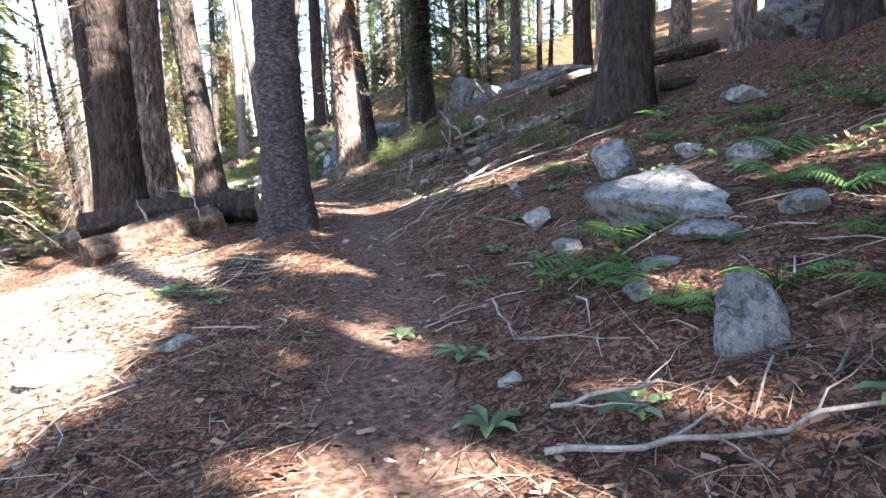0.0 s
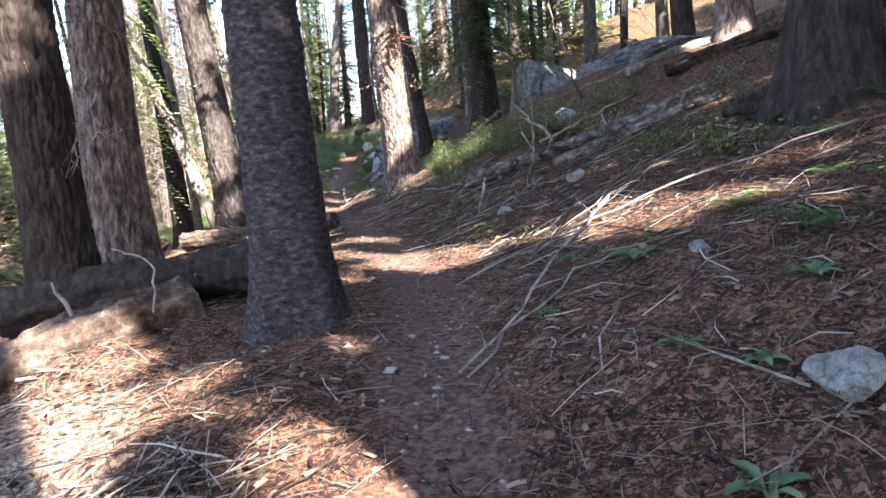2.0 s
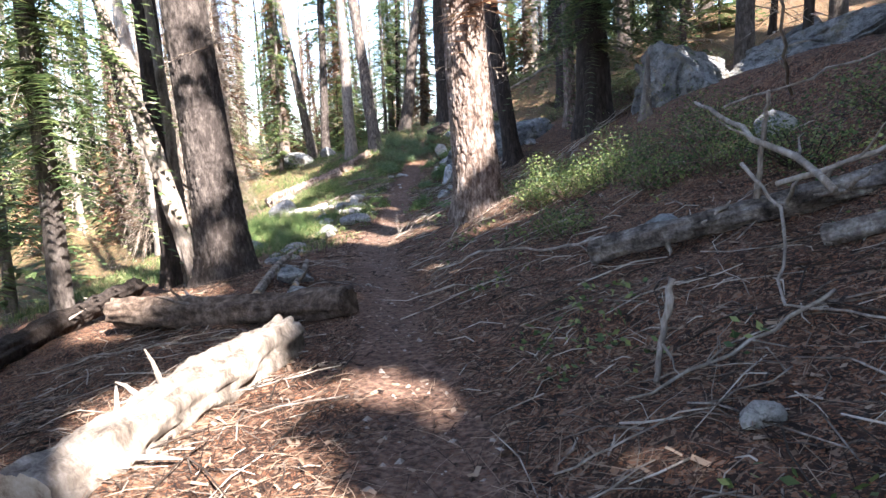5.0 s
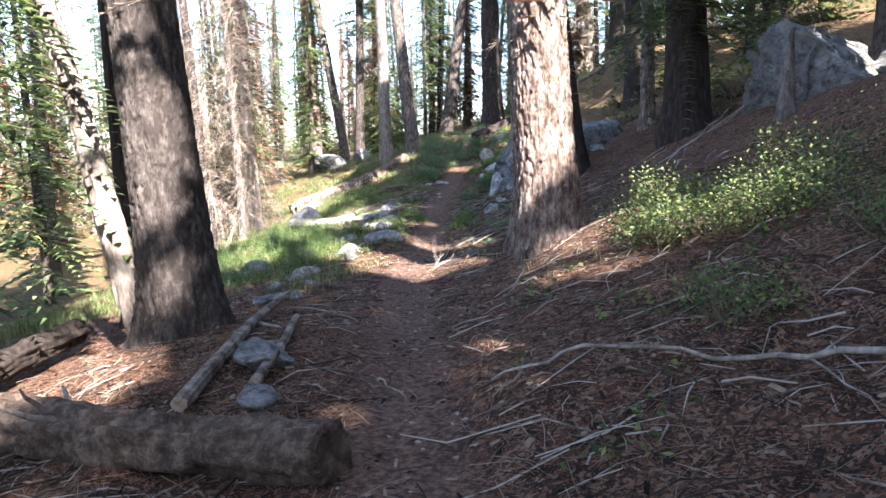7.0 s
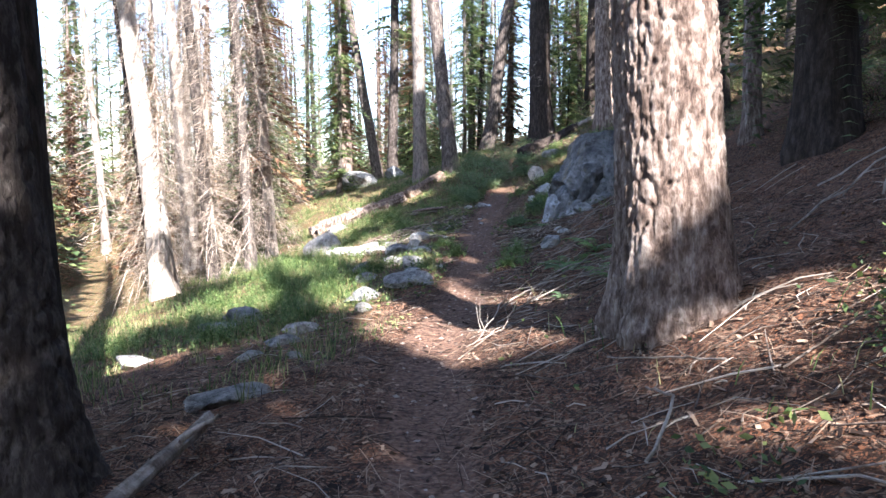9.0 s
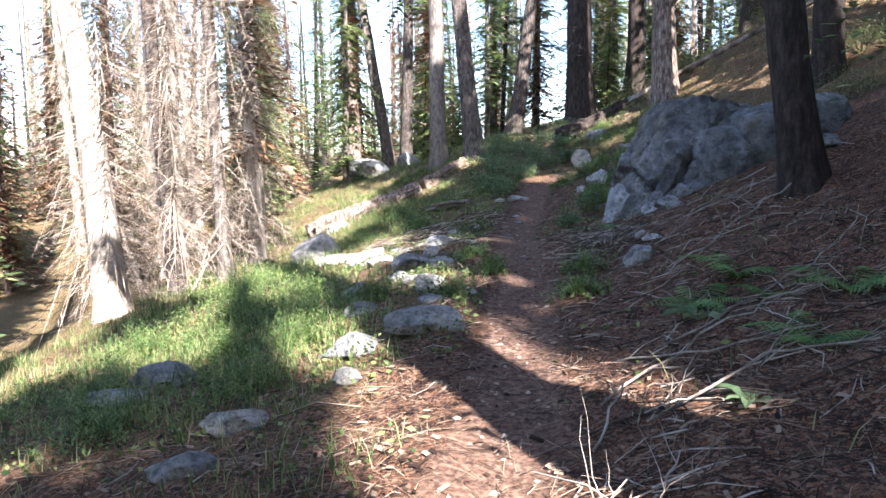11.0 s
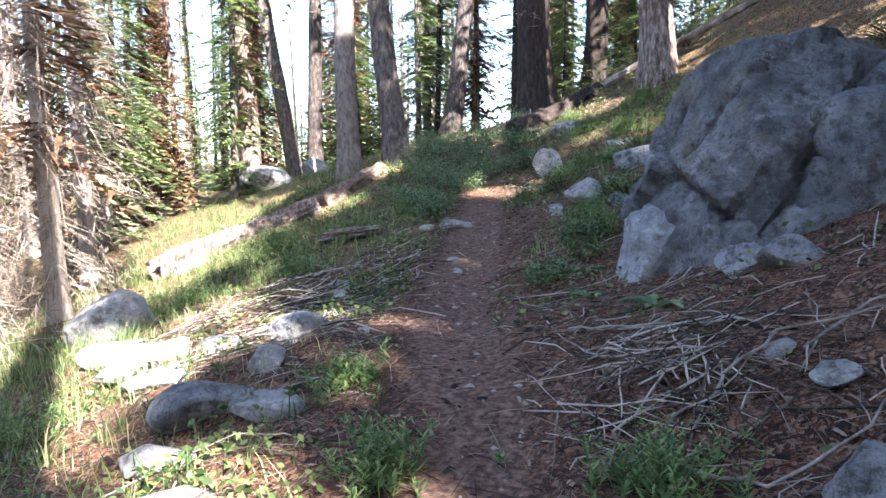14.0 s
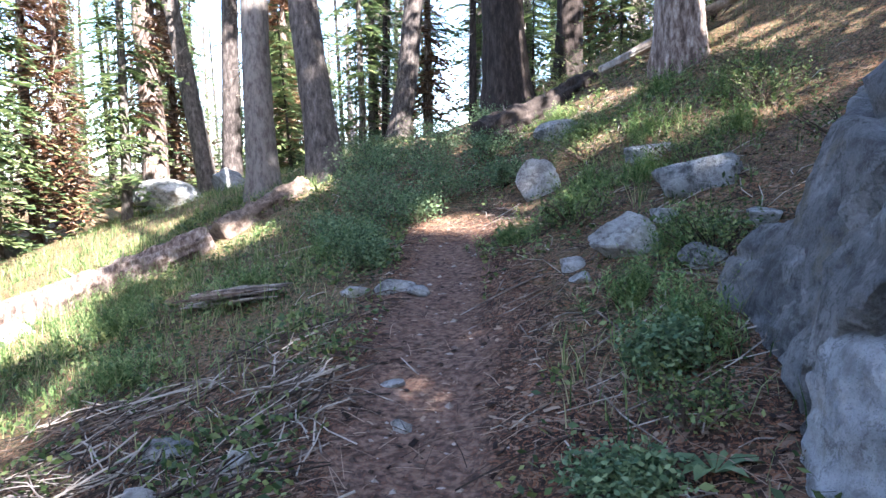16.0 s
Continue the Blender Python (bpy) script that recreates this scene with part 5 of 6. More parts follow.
            ([on(-5.8, 28.0), on(-5.4, 27.6, .1), on(-4.8, 28.0, .1)], .014, .01, grey, 6), ([on(-6.3, 29.6), on(-5.9, 29.3, .05), on(-5.4, 29.1, .05)], .014, .01, pale, 4), ([on(-6.5, 30.0), on(-6.2, 29.2, .05), on(-5.8, 28.6, .05)], .012, .008, grey, 3),
            ([on(-8.0, 29.8), on(-8.6, 29.6, .1), on(-9.1, 29.1, .1)], .012, .008, grey, 6), ([on(-8.1, 30.3), on(-8.8, 29.8, .1), on(-9.4, 29.6, .1)], .012, .008, grey, 6), ([on(-8.3, 30.9), on(-8.9, 30.2, .1), on(-9.4, 29.4, .1)], .014, .008, grey, 6),
            ([on(-7.7, 25.9), on(-7.2, 26.0, .05), on(-6.6, 25.8, .05)], .008, .005, grey, 3), ([on(-8.3, 27.5), on(-7.8, 28.0, .1), on(-7.4, 28.1, .05)], .01, .006, pale, 5), ([(2.9, 11.3, 1.75), (2.5, 11.5, 1.75), (2.2, 11.7, 1.72)], .1, .05, "thick root spreading down the slope from a conifer", 2),
            ([(3.25, 11.7, 2.3), (2.7, 11.6, 1.9), (2.35, 11.9, 1.78)], .12, .06, "dark prop root of a conifer on the slope", 1), ([(3.6, 11.5, 2.2), (4.2, 11.2, 2.2), (4.7, 11.3, 2.25)], .1, .04, "dark root running over the slope", 2))):
        branch(pts, r0, r1, 300 + i, lab, forks)
    # pale dead branches hanging on the dark trunk
    for i, (a, b, c) in enumerate((((-3.75, 10.55, 2.35), (-3.75, 10.2, 1.95), (-3.95, 10.1, 1.45)), ((-3.8, 10.5, 2.5), (-3.6, 10.1, 2.2), (-3.7, 9.95, 1.6)), ((-3.7, 10.5, 1.9), (-3.55, 10.15, 1.95), (-3.7, 9.95, 1.65)), ((-4.1, 10.6, 3.2), (-4.2, 10.2, 3.0), (-4.0, 10.0, 2.5)))):
        branch([a, b, c], .02, .006, 800 + i, "pale dead branch hanging from a dark trunk", 3, name="dead_branch", fork_len=.25)


fallen_wood()


# ---------------------------------------------------------------- plants
def fern_proto(seed, fronds_n=6, size=.55):
    rng = random.Random(seed)
    base = thing("fern", (0, 0, -50), "bright green bracken fern in the needles", "fern", "ferns on the slope")
    for k in range(fronds_n):
        w = 2 * math.pi * k / fronds_n + rng.uniform(-.4, .4)
        d, s = Vector((math.cos(w), math.sin(w), 0)), Vector((-math.sin(w), math.cos(w), 0))
        ln = size * rng.uniform(.7, 1.2)
        vs, fs = [], []
        n = 17
        roll = rng.uniform(-.3, .3)
        for i in range(n):
            f = (i + .5) / n
            p = d * ln * f + s * roll * ln * f * f + Vector((0, 0, .05 + ln * (.75 * f - .62 * f * f)))
            wd = ln * .33 * (math.sin(math.pi * min(1, f * .8 + .2)) ** .8) * rng.uniform(.85, 1.1) * (1.02 - .45 * f)
            for sg in (-1, 1):
                o = len(vs)
                q = p + s * sg * wd + d * wd * .5 - Vector((0, 0, wd * rng.uniform(.15, .45)))
                w1 = ln * .021
                vs += [p - d * w1 * .6, p + d * w1 * .6, p.lerp(q, .35) + d * w1, p.lerp(q, .35) - d * w1, p.lerp(q, .7) + d * w1 * .7, p.lerp(q, .7) - d * w1 * .7, q]
                fs += [(o, o + 1, o + 2, o + 3), (o + 3, o + 2, o + 4, o + 5), (o + 5, o + 4, o + 6)]
        stalk, sides = tube([d * ln * k / 4 + s * roll * ln * (k / 4) ** 2 + Vector((0, 0, .05 + ln * (.75 * k / 4 - .62 * (k / 4) ** 2)) if k else (0, 0, -.02)) for k in range(5)], [.004, .0035, .003, .002, .001], 4, 0, None, False)
        o = len(vs)
        vs += stalk
        fs += [tuple(m + o for m in q) for q in sides]
        mesh_object("frond", vs, fs, M_FERN, base)
    return base


def leaf_cloud(name, points, size, mat, rng, parent=None):
    """Small pointed leaves at points, turned every way."""
    k = len(points)
    a = rng.normal(size=(k, 3))
    a[:, 2] *= .5
    a /= np.linalg.norm(a, axis=1, keepdims=True)
    b = np.cross(a, rng.normal(size=(k, 3)))
    b /= np.linalg.norm(b, axis=1, keepdims=True)
    s = (size * rng.uniform(.6, 1.3, k))[:, None]
    v = np.stack([points - a * s * .5, points + b * s * .3, points + a * s * .6, points - b * s * .3], 1).reshape(-1, 3)
    q = np.arange(k) * 4
    return array_object(name, v, np.stack([q, q + 1, q + 2, q + 3], 1), mat, parent)


def bush(x, y, w, h, seed, label, count=1400, leaf=.029, mat=None):
    rng = np.random.default_rng(seed)
    base = thing("bush", (x, y, gz(x, y)), label, "bush")
    n = 26
    pieces, tips = [], []
    for i in range(n):
        an, rr = rng.uniform(0, 6.28), rng.uniform(.1, 1) ** .5
        e = Vector((math.cos(an) * rr * w / 2, math.sin(an) * rr * w / 2, h * rng.uniform(.45, 1) * (1.05 - .5 * rr)))
        pieces.append(tube(bent((e.x * .15, e.y * .15, -.05), e, 4, .05, random.Random(seed * 50 + i)), [.009, .008, .006, .004, .002], 5))
        tips.append(e)
    v, f = join(pieces)
    tagged(mesh_object("stem", v, f, M_WOOD, base), kind="stuff")
    tips = np.array([t[:] for t in tips])
    count = int(count * 1.5)
    idx = rng.integers(0, n, count)
    f = rng.uniform(.45, 1.05, count)[:, None]
    leaf_cloud("foliage", tips[idx] * f + rng.normal(size=(count, 3)) * .07 * (w + .3), leaf, mat or M_LEAF, rng, base)


def feather_clump(x, y, w, h, seed):
    """Many thin upright stems set with narrow leaflets, open at the edges."""
    rng = np.random.default_rng(seed)
    base = thing("undergrowth", (x, y, gz(x, y)), "feathery light green undergrowth on the bank beside the trail", "undergrowth", "feathery clumps on the bank")
    stems = int(40 + 90 * w)
    per = 20
    a, rr = rng.uniform(0, 6.28, stems), np.abs(rng.normal(0, .36, stems)) * w
    px, py = rr * np.cos(a), rr * np.sin(a)
    pz = land(px + x, py + y) - gz(x, y)
    tall = h * rng.uniform(.35, 1.1, stems) * np.exp(-(rr / w) ** 2)
    lean = rng.normal(0, .3, (stems, 2)) + np.stack([px, py], 1) * .3 / w
    f = np.tile(np.linspace(.12, 1, per), stems)
    k = np.repeat(np.arange(stems), per)
    p = np.stack([px[k] + lean[k, 0] * tall[k] * f ** 1.5, py[k] + lean[k, 1] * tall[k] * f ** 1.5, pz[k] + tall[k] * f], 1)
    n = len(p)
    w2 = rng.uniform(0, 6.28, n)
    ln = rng.uniform(.03, .075, n) * (1.15 - .6 * f)
    out = np.stack([np.cos(w2), np.sin(w2), rng.uniform(.1, .9, n)], 1) * ln[:, None]
    sd = np.stack([-np.sin(w2), np.cos(w2), 0 * w2], 1) * (.1 * ln + .002)[:, None]
    V = np.stack([p, p + out * .5 + sd, p + out, p + out * .5 - sd], 1).reshape(-1, 3)
    q = np.arange(n) * 4
    tagged(array_object("leaflets", V, np.stack([q, q + 1, q + 2, q + 3], 1), M_FEATHER, base), kind="stuff")
    root, tip = np.stack([px, py, pz - .03], 1), p.reshape(stems, per, 3)[:, -1]
    m = np.stack([np.full(stems, .0025), np.zeros(stems), np.zeros(stems)], 1)
    V = np.stack([root - m, root + m, tip], 1).reshape(-1, 3)
    tagged(array_object("stems", V, np.arange(stems * 3).reshape(-1, 3), M_FEATHER, base), kind="stuff")


def broad_plant(x, y, size, seed):
    rng = random.Random(seed)
    base = thing("leafy_plant", (x, y, gz(x, y)), "small broad-leaved green plant by the trail", "plant")
    for k in range(7):
        w = 6.28 * k / 7 + rng.uniform(-.3, .3)
        d, s = Vector((math.cos(w), math.sin(w), 0)), Vector((-math.sin(w), math.cos(w), 0))
        ln = size * rng.uniform(.6, 1.1)
        vs = [Vector((0, 0, 0)), d * ln * .4 + s * ln * .17 + Vector((0, 0, ln * .3)), d * ln * .75 + s * ln * .14 + Vector((0, 0, ln * .3)), d * ln + Vector((0, 0, ln * .18)), d * ln * .75 - s * ln * .14 + Vector((0, 0, ln * .3)), d * ln * .4 - s * ln * .17 + Vector((0, 0, ln * .3)), d * ln * .55 + Vector((0, 0, ln * .24))]
        mesh_object("leaf", vs, [(0, 1, 6), (1, 2, 6), (2, 3, 6), (3, 4, 6), (4, 5, 6), (5, 0, 6)], M_LEAF_BLUE, base)


def plants():
    protos = [fern_proto(1, 6, .5), fern_proto(2, 5, .62), fern_proto(3, 4, .4)]
    rng = random.Random(8)
    spots = [(1.75, 4.15), (2.2, 4.0), (1.5, 4.9), (2.75, 4.2), (2.95, 4.9), (2.5, 3.6), (1.35, 5.2), (3.3, 5.6), (3.0, 3.6), (3.5, 4.7), (2.9, 8.4), (3.4, 7.2), (3.7, 7.9), (2.4, 8.8), (3.2, 9.6), (1.9, 8.7), (2.3, 9.5), (1.7, 9.6), (4.2, 8.2), (2.6, 10.4), (3.9, 6.4), (4.4, 7.0), (3.2, 10.6), (-1.9, 6.5), (-2.6, 4.6),
             (3.1, 4.25), (1.9, 3.95), (2.8, 5.4), (3.3, 5.0), (1.6, 4.5), (3.6, 5.4),
             (1.78, 5.5), (1.6, 5.15), (2.2, 4.7), (3.1, 6.15), (3.6, 7.65), (3.3, 8.15), (1.8, 8.55), (2.9, 6.9), (1.3, 5.7), (-1.5, 6.5), (-3.9, 25.2), (-3.4, 25.0), (-4.1, 25.9), (-3.7, 24.1), (-4.4, 25.4)]
    for x, y in spots:
        t = copy_thing(rng.choice(protos), pose(x, y, gz(x, y), rng.uniform(-8, 8), rng.uniform(-8, 8), rng.uniform(0, 360)))
        t.scale = (rng.uniform(.42, .8),) * 3
    for p in protos:
        for o in list(p.children_recursive) + [p]:
            bpy.data.objects.remove(o)
    sunny = "sunlit yellow-green bush on the slope above the trail"
    low = "low dark green bush on the slope"
    for i, (x, y, w, h, n, lab) in enumerate(((-1.65, 19.1, .9, .5, 1900, sunny), (-1.2, 18.7, 1.0, .5, 1900, sunny), (-1.45, 19.6, .9, .55, 1500, sunny), (-.7, 18.5, 1.1, .5, 1500, low), (-.3, 17.2, 1.2, .6, 1300, low), (.4, 16.7, 1.2, .6, 1300, low), (.9, 16.0, 1.1, .5, 1100, low), (-.4, 19.0, 1.2, .7, 1200, low), (1.7, 15.9, 1.2, .5, 1000, low), (.5, 18.2, 1.4, .6, 1200, low), (-1.2, 16.9, .8, .4, 800, low),
                                              (2.0, 11.0, .6, .35, 500, sunny), (1.7, 12.5, .8, .35, 500, low), (2.6, 12.3, .9, .35, 500, low), (-6.4, 31.9, .5, .25, 500, low), (-6.0, 33.7, .8, .4, 800, low), (-7.0, 35.3, .9, .35, 800, low), (-5.9, 36.0, 1.0, .4, 700, low), (-6.9, 37.4, 1.2, .4, 800, low), (-5.0, 36.8, 1.3, .5, 800, low), (-5.2, 43, 2.0, .9, 900, sunny), (-7, 45, 2.0, .9, 900, sunny), (-3, 44, 2.0, .8, 800, sunny), (-10.6, 43.8, 1.3, .5, 700, sunny), (-2.5, 33, 2, .6, 900, low), (-.5, 32, 2, .6, 900, low))):
        bush(x, y, w, h, 600 + i, lab, n)
    for i in range(16):
        y = 34.5 + i
        x = float(trail_x(y)) + 3.2 + (i * 37 % 11) * .6
        bush(x, y, 1.2 + .1 * (i % 5), .5, 660 + i, low, 700)
    for i in range(44):
        y = rng.uniform(31, 46) if i < 26 else rng.uniform(27, 35)
        bush(float(trail_x(y)) + (rng.uniform(4, 11) if i < 26 else rng.uniform(5.2, 9.5)), y, rng.uniform(1.0, 2.0), rng.uniform(.3, .6), 780 + i, sunny if i % 3 else low, 520)
    for i, (x, y, w, h) in enumerate(((-9.1, 27.0, 1.1, .42), (-9.7, 26.2, 1.4, .5), (-8.3, 25.5, 1.0, .4), (-8.7, 26.2, 1.0, .42), (-10.3, 27.0, 1.3, .5), (-9.0, 25.2, 1.2, .4), (-8.1, 24.3, .9, .35), (-10.6, 25.6, 1.4, .45), (-8.15, 26.8, .5, .45), (-7.05, 26.7, .4, .28), (-9.9, 28.3, 1.0, .4), (-11.2, 28.4, 1.3, .45), (-12.0, 29.6, 1.4, .45), (-9.9, 24.3, 1.2, .4), (-8.9, 23.4, 1.1, .35), (-10.6, 23.4, 1.4, .4),
                                      (-6.9, 27.8, .4, .3), (-5.75, 27.75, .5, .3), (-5.6, 26.7, .5, .22), (-7.6, 28.9, .5, .22), (-10.4, 33.3, 1.0, .35), (-11.4, 34.6, 1.2, .4), (-10.4, 35.4, 1.0, .35), (-9.6, 36.1, .9, .35), (-12.4, 36.2, 1.4, .4), (-6.35, 32.6, .5, .4), (-6.55, 33.3, .5, .3), (-11.6, 32.6, 1.0, .35), (-7.0, 35.6, .7, .3), (-6.3, 35.9, .7, .3), (-6.9, 36.3, .8, .3), (-6.2, 37.2, .9, .35), (-7.6, 35.4, .6, .25), (-5.4, 36.3, .9, .35), (-7.0, 38.0, .9, .35), (-6.0, 38.4, 1.0, .3), (-5.2, 37.5, 1.0, .35), (-7.4, 39.2, .9, .3), (-6.2, 33.9, .6, .3))):
        feather_clump(x, y, w, h, 700 + i)
    blue_green = "low blue-green leafy growth at the trail"
    for i, (x, y, w, h) in enumerate(((-8.9, 36.9, .9, .4), (-9.5, 37.5, 1.2, .5), (-8.7, 37.9, 1.1, .45), (-10.1, 38.4, 1.3, .5), (-9.2, 38.9, 1.2, .5), (-8.2, 38.9, 1.0, .4), (-10.4, 39.8, 1.4, .5), (-9.5, 40.6, 1.4, .5), (-9.4, 35.9, .7, .35), (-9.0, 35.3, .5, .3), (-7.9, 37.6, .8, .3), (-9.9, 36.8, 1.0, .45), (-10.8, 41.2, 1.4, .5), (-8.6, 41.0, 1.2, .4), (-6.45, 32.35, .4, .3), (-6.7, 31.5, .4, .1))):
        bush(x, y, w, h, 740 + i, blue_green, 1900, .034, M_LEAF_BLUE)
    for i, (x, y, s) in enumerate(((.35, 4.9, .16), (.75, 4.3, .2), (.85, 3.6, .2), (.9, 7.6, .13), (.95, 6.6, .16), (1.15, 7.3, .14), (.75, 5.7, .15), (-5.75, 29.95, .28), (-4.4, 25.0, .3), (-4.1, 23.3, .2), (1.55, 7.8, .2), (.9, 9.0, .22), (.55, 9.6, .15), (.3, 8.6, .12), (-1.3, 6.2, .14), (-1.6, 6.6, .14), (1.4, 3.4, .2), (2.2, 3.0, .25), (-6.3, 30.9, .2), (-6.35, 31.6, .22))):
        broad_plant(x, y, s, 900 + i)


plants()


# ---------------------------------------------------------------- litter and grass, past counting
def litter():
    rng = np.random.default_rng(12)
    n = 110000
    y = rng.uniform(0, 42, n)
    u = np.where(rng.random(n) < .75, rng.uniform(-3.2, 4.0, n), rng.uniform(-8, 8, n))
    keep = rng.random(n) < np.where(np.abs(u) < .32, .35, 1) * np.where((y > 22) & (u < -1.2), .35, 1)
    y, u = y[keep], u[keep]
    x = u + trail_x(y)
    z = land(x, y)
    n = len(x)
    w = rng.uniform(0, 2 * np.pi, n)
    chip = rng.random(n) < .2
    ln = np.where(chip, rng.uniform(.014, .045, n), rng.uniform(.05, .2, n) * rng.uniform(.5, 1.2, n))
    th = np.where(chip, rng.uniform(.005, .014, n), rng.uniform(.001, .0026, n))
    d = np.stack([np.cos(w) * ln, np.sin(w) * ln, rng.uniform(-.15, .25, n) * ln], 1)
    s = np.stack([-np.sin(w) * th, np.cos(w) * th, rng.uniform(-.5, .5, n) * th], 1)
    p = np.stack([x, y, z + rng.uniform(.004, .02, n)], 1)
    m = p + d * .1 + np.stack([0 * x, 0 * x, ln * .08], 1) + s * (np.where(chip, .3, 3) * rng.uniform(-1, 1, n))[:, None]
    V = np.stack([p - d - s, p - d + s, m + s, m - s, p + d + s, p + d - s], 1).reshape(-1, 3)
    q = np.arange(n) * 6
    T = np.concatenate([np.stack([q, q + 1, q + 2, q + 3], 1), np.stack([q + 3, q + 2, q + 4, q + 5], 1)])
    tagged(array_object("needle_litter", V, T, M_LITTER), "brown needles, bark chips and dead leaves strewn on the ground", "litter", kind="stuff")
    # leaf flecks and small pale stones on the trodden trail
    n = 2600
    y = rng.uniform(.5, 37, n)
    x = rng.normal(0, .36, n) + trail_x(y)
    w, ln = rng.uniform(0, 2 * np.pi, n), rng.uniform(.006, .026, n) * rng.choice([.6, 1, 1.5], n)
    p = np.stack([x, y, land(x, y)], 1)
    a = np.stack([np.cos(w) * ln, np.sin(w) * ln, 0 * w], 1)
    b = np.stack([-np.sin(w) * ln, np.cos(w) * ln, 0 * w], 1) * rng.uniform(.4, .9, n)[:, None]
    up = np.stack([0 * w, 0 * w, ln * rng.uniform(.25, .7, n)], 1)
    V = np.stack([p - a, p + b, p + a, p - b, p + up + a * .2], 1).reshape(-1, 3)
    q = np.arange(n) * 5
    T = np.concatenate([np.stack([q + i, q + (i + 1) % 4, q + 4], 1) for i in range(4)])
    tagged(array_object("trail_grit", V, T, M_GRIT), "small pale stones and leaf flecks on the trail", "grit", kind="stuff")
    # small sticks
    rng2 = random.Random(4)
    pieces = []
    for i in range(5200):
        yy = rng2.uniform(1, 40)
        uu = rng2.choice((rng2.uniform(.35, 4.5), rng2.uniform(-3.2, -.4), rng2.uniform(.4, 3)))
        if yy > 22 and uu < -1 and rng2.random() < .5:
            continue
        if i % 4 == 0:
            y0, y1, u0, u1 = ((28.5, 33, -2.3, -.6), (23, 29.5, 1.0, 3.4), (9.5, 14.5, .8, 3.6), (12, 16.5, -3.4, -.8))[i // 4 % 4]
            yy, uu = rng2.uniform(y0, y1), rng2.uniform(u0, u1)
        xx = uu + float(trail_x(yy))
        w, ln = rng2.uniform(0, 6.28), rng2.choice((.06, .1, .16, .3)) * rng2.uniform(.6, 1.3)
        a, b = (xx - math.cos(w) * ln, yy - math.sin(w) * ln), (xx + math.cos(w) * ln, yy + math.sin(w) * ln)
        r = rng2.uniform(.0022, .0055) * (1 + ln)
        pts = [on(*a, .01), on(xx + rng2.uniform(-.3, .3) * ln, yy + rng2.uniform(-.3, .3) * ln, .02 + .05 * ln), on(*b, .01 + rng2.uniform(0, .1) * ln)]
        pieces.append(tube(pts, [r, r * .9, r * .5], 4, 0, None, False))
    v, f = join(pieces)
    tagged(mesh_object("small_sticks", v, f, M_STICK), "bleached dead twigs lying all over the forest floor", "sticks", kind="stuff")


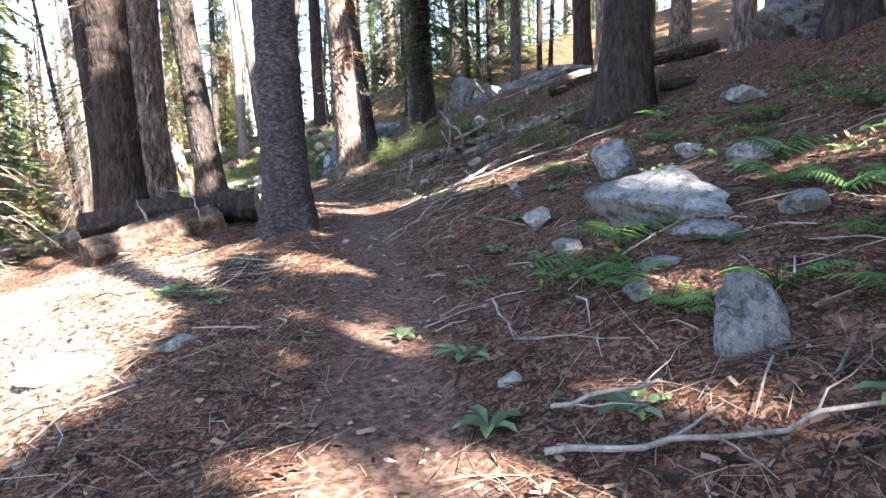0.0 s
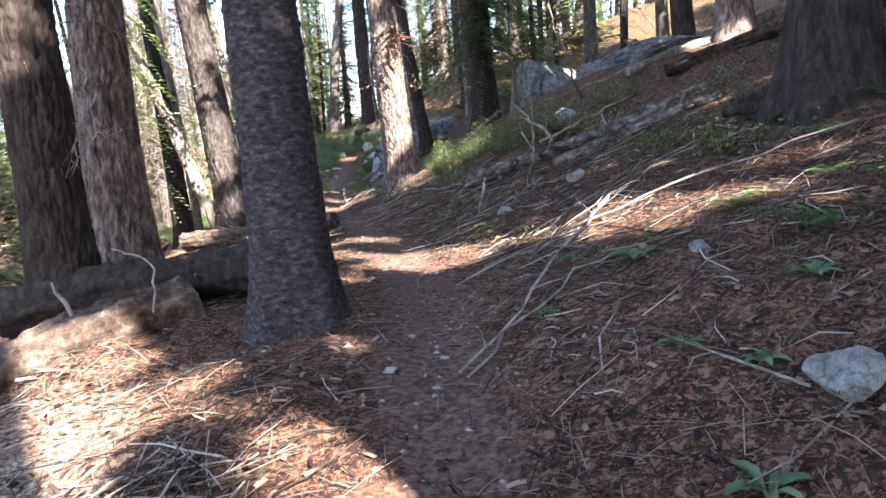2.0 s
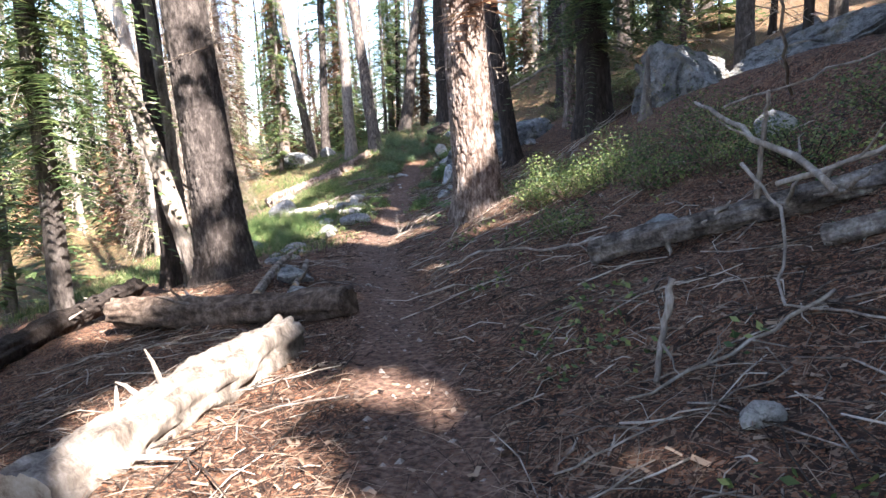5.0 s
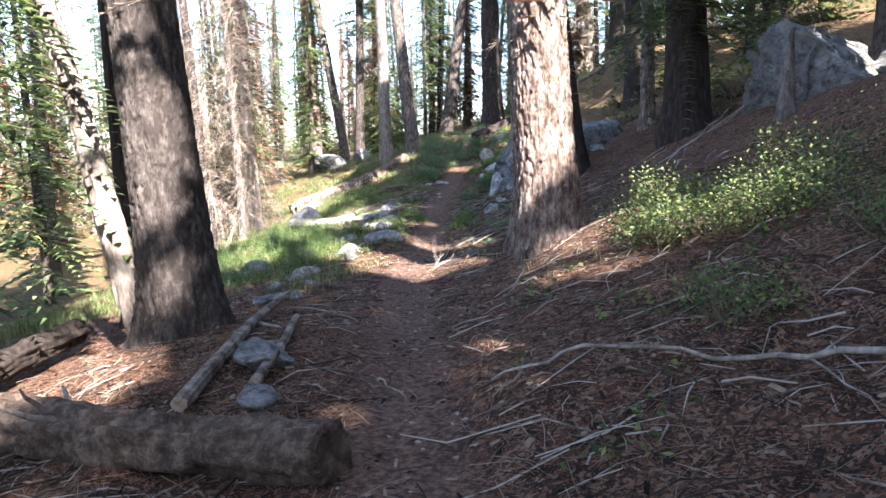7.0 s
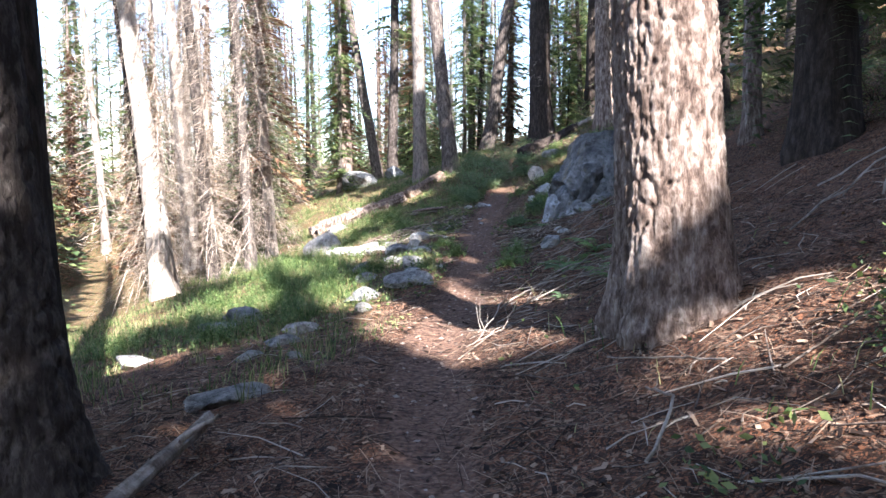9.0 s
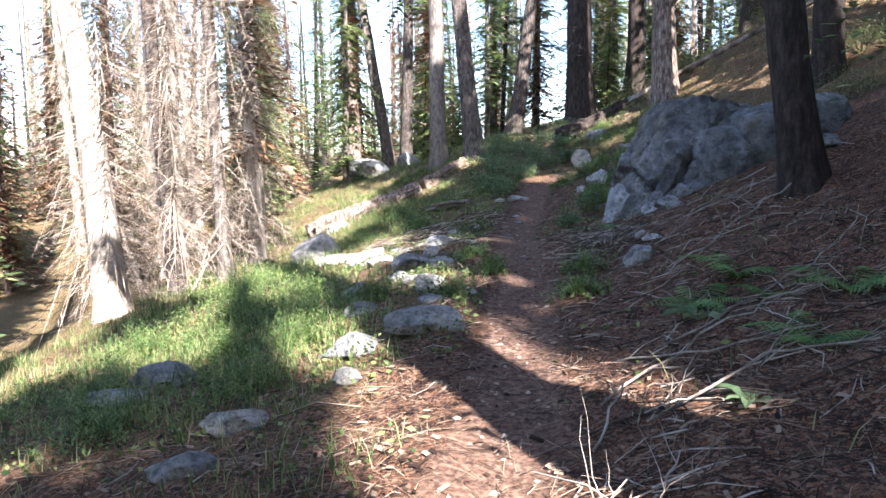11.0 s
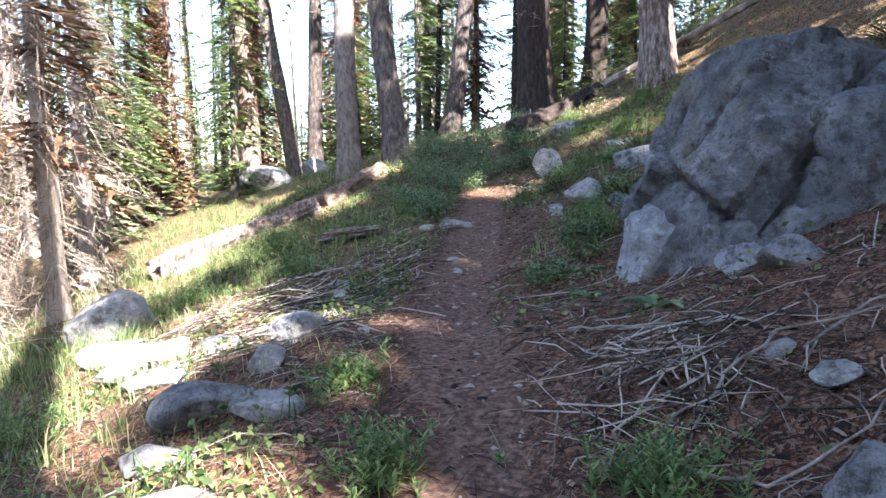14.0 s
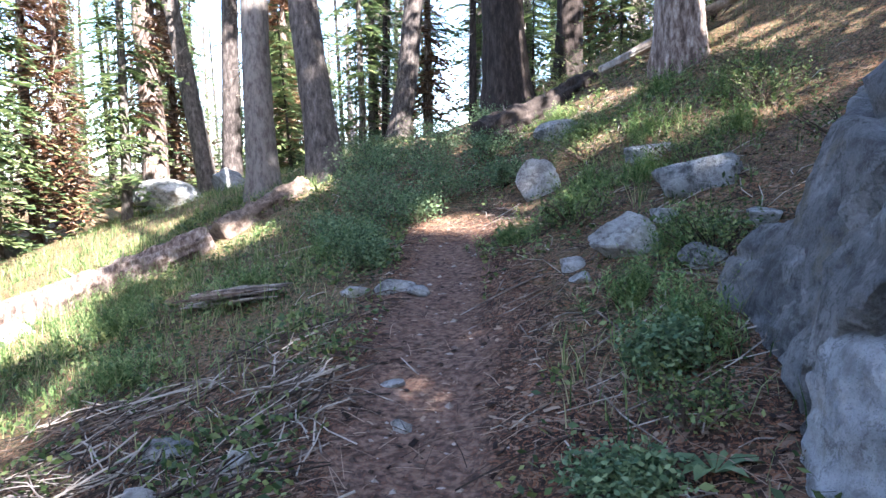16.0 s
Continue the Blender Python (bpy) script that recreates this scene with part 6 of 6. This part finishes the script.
def grass():
    rng = np.random.default_rng(31)
    tufts = 19000
    y = rng.uniform(19, 52, tufts)
    u = np.where(rng.random(tufts) < .72, -rng.uniform(.5, 9, tufts), rng.uniform(.2, 1, tufts) * np.where(y > 33, 8.5, 3.6))
    each = rng.integers(4, 20, tufts)
    y, u, tall = np.repeat(y, each), np.repeat(u, each), np.repeat(rng.uniform(.5, 1.5, tufts), each)
    n = len(y)
    splay, reach = rng.uniform(0, 6.28, n), rng.uniform(0, .07, n)
    y, u = y + np.sin(splay) * reach, u + np.cos(splay) * reach
    x = u + trail_x(y)
    u = u + .28 * vnoise(x * 1.6, y * 1.6, 0, 45)
    dens = vnoise(x * .8, y * .8, 0, 61) * .6 + .45 + .35 * vnoise(x * 2.5, y * 2.5, 0, 62)
    want = np.where(u < 0, np.clip((y - 20) / 3, 0, 1) * np.clip((-u - .6) / 1.0, .05, 1), np.clip((y - 31) / 2, .04, 1) * np.clip(1.6 - u / 2.6, np.where(y > 33, .4, .1), 1) * np.clip((u - .2) / .5, .02, .7))
    want = want * (1 - .85 * np.exp(-((y - 31.2) / 3.4) ** 2 - ((u + 1.8) / 1.5) ** 2))
    keep = rng.random(n) < np.clip(dens, 0, 1) * want
    x, y = x[keep], y[keep]
    n = len(x)
    h = rng.uniform(.07, .25, n) * tall[keep] * (.6 + .5 * np.clip(dens[keep], 0, 1))
    w = splay[keep] + rng.normal(size=n) * .5
    bend = rng.uniform(.2, 1.0, n) * h
    p = np.stack([x, y, land(x, y) - .01], 1)
    s = np.stack([-np.sin(w), np.cos(w), 0 * w], 1) * .0038
    mid = p + np.stack([np.cos(w) * bend * .35, np.sin(w) * bend * .35, h * .6], 1)
    tip = p + np.stack([np.cos(w) * bend, np.sin(w) * bend, h], 1)
    V = np.concatenate([p - s, p + s, mid - s * .8, mid + s * .8, tip])
    i = np.arange(n)
    T = np.concatenate([np.stack([i, i + n, i + 3 * n], 1), np.stack([i, i + 3 * n, i + 2 * n], 1), np.stack([i + 2 * n, i + 3 * n, i + 4 * n], 1)])
    tagged(array_object("grass", V, T, M_GRASS), "sunlit tufts of green grass along the trail", "grass", kind="stuff")
    # low leafy ground cover
    n = 40000
    y, side = rng.uniform(20, 44, n), rng.random(n)
    u = np.where(side < .6, -rng.uniform(.45, 6, n), rng.uniform(.3, 3.2, n))
    x = u + trail_x(y)
    keep = (vnoise(x * 1.1, y * 1.1, 0, 71) + .5 * vnoise(x * 3, y * 3, 0, 72) > .05) & (rng.random(n) < np.where(u < 0, np.clip((y - 21) / 4, 0, 1), np.clip((y - 29) / 3, .05, 1)))
    x, y = x[keep], y[keep]
    yb = rng.uniform(27.5, 40, 26000)
    ub = -rng.uniform(.5, 4.8, 26000)
    xb = ub + trail_x(yb)
    keep = vnoise(xb * 1.3, yb * 1.3, 0, 75) + .5 * vnoise(xb * 3.5, yb * 3.5, 0, 76) > .3
    x, y = np.concatenate([x, xb[keep]]), np.concatenate([y, yb[keep]])
    yy = rng.uniform(2.5, 19.5, 16000)
    xx = rng.uniform(.7, 6, 16000) + trail_x(yy)
    keep = vnoise(xx * 1.2, yy * 1.2, 0, 73) + .4 * vnoise(xx * 4, yy * 4, 0, 74) > .42
    x, y = np.concatenate([x, xx[keep]]), np.concatenate([y, yy[keep]])
    tagged(leaf_cloud("ground_cover", np.stack([x, y, land(x, y) + rng.uniform(.01, .14, len(x))], 1), .05, M_LEAF, rng), "low green leafy ground cover beside the trail", "ground cover", kind="stuff")


def brush_pile(x, y, w, d, h, count, seed, label):
    """A tangle of broken twigs and thin branches heaped on the ground."""
    rng2 = random.Random(seed)
    t = thing("brush_pile", (x, y, gz(x, y)), label, "brush pile")
    for layer, (mat, thick) in enumerate(((M_STICK, 1.0), (M_WOOD, 1.3))):
        pieces = []
        for i in range(count if layer == 0 else count // 4):
            px, py = rng2.gauss(0, .42) * w, rng2.gauss(0, .42) * d
            lift = h * math.exp(-(px / w) ** 2 * 2 - (py / d) ** 2 * 2) * rng2.random()
            a, ln = rng2.uniform(0, 6.28), rng2.uniform(.08, .38)
            r = rng2.uniform(.002, .0065) * thick
            pts = []
            for s in (-1, -.3, .3, 1):
                qx, qy = px + math.cos(a) * ln * s + rng2.uniform(-.06, .06) * ln, py + math.sin(a) * ln * s + rng2.uniform(-.06, .06) * ln
                pts.append((qx, qy, gz(x + qx, y + qy) - gz(x, y) + .012 + max(0, lift + rng2.uniform(-.25, .3) * ln * s * .6)))
            pieces.append(tube(pts, [r, r, r * .85, r * .4], 5, 0, None, False))
        v, f = join(pieces)
        tagged(mesh_object("twig_tangle" if layer == 0 else "bark_rubble", v, f, mat, t), kind="stuff")


litter()
brush_pile(-9.3, 31.5, .95, .8, .2, 170, 61, "heap of grey broken twigs on the bank below the trail")
brush_pile(-1.45, 7.0, .55, .6, .1, 70, 62, "scatter of pale broken twigs beside the trail")
brush_pile(-5.65, 28.6, .6, .7, .12, 110, 63, "tangle of thin grey twigs on brown needles")
brush_pile(-2.7, 10.6, .6, .6, .14, 110, 64, "broken dead twigs heaped at the foot of a fir")
for k, (bx, by, bw) in enumerate(((-9.9, 32.6, .7), (-8.7, 30.3, .6), (-10.2, 31.2, .6), (-8.6, 31.4, .6), (-9.1, 33.1, .7), (-8.5, 32.5, .5))):
    brush_pile(bx, by, bw, bw, .14, 70, 71 + k, "grey brushwood strewn over the bank below the trail")
grass()
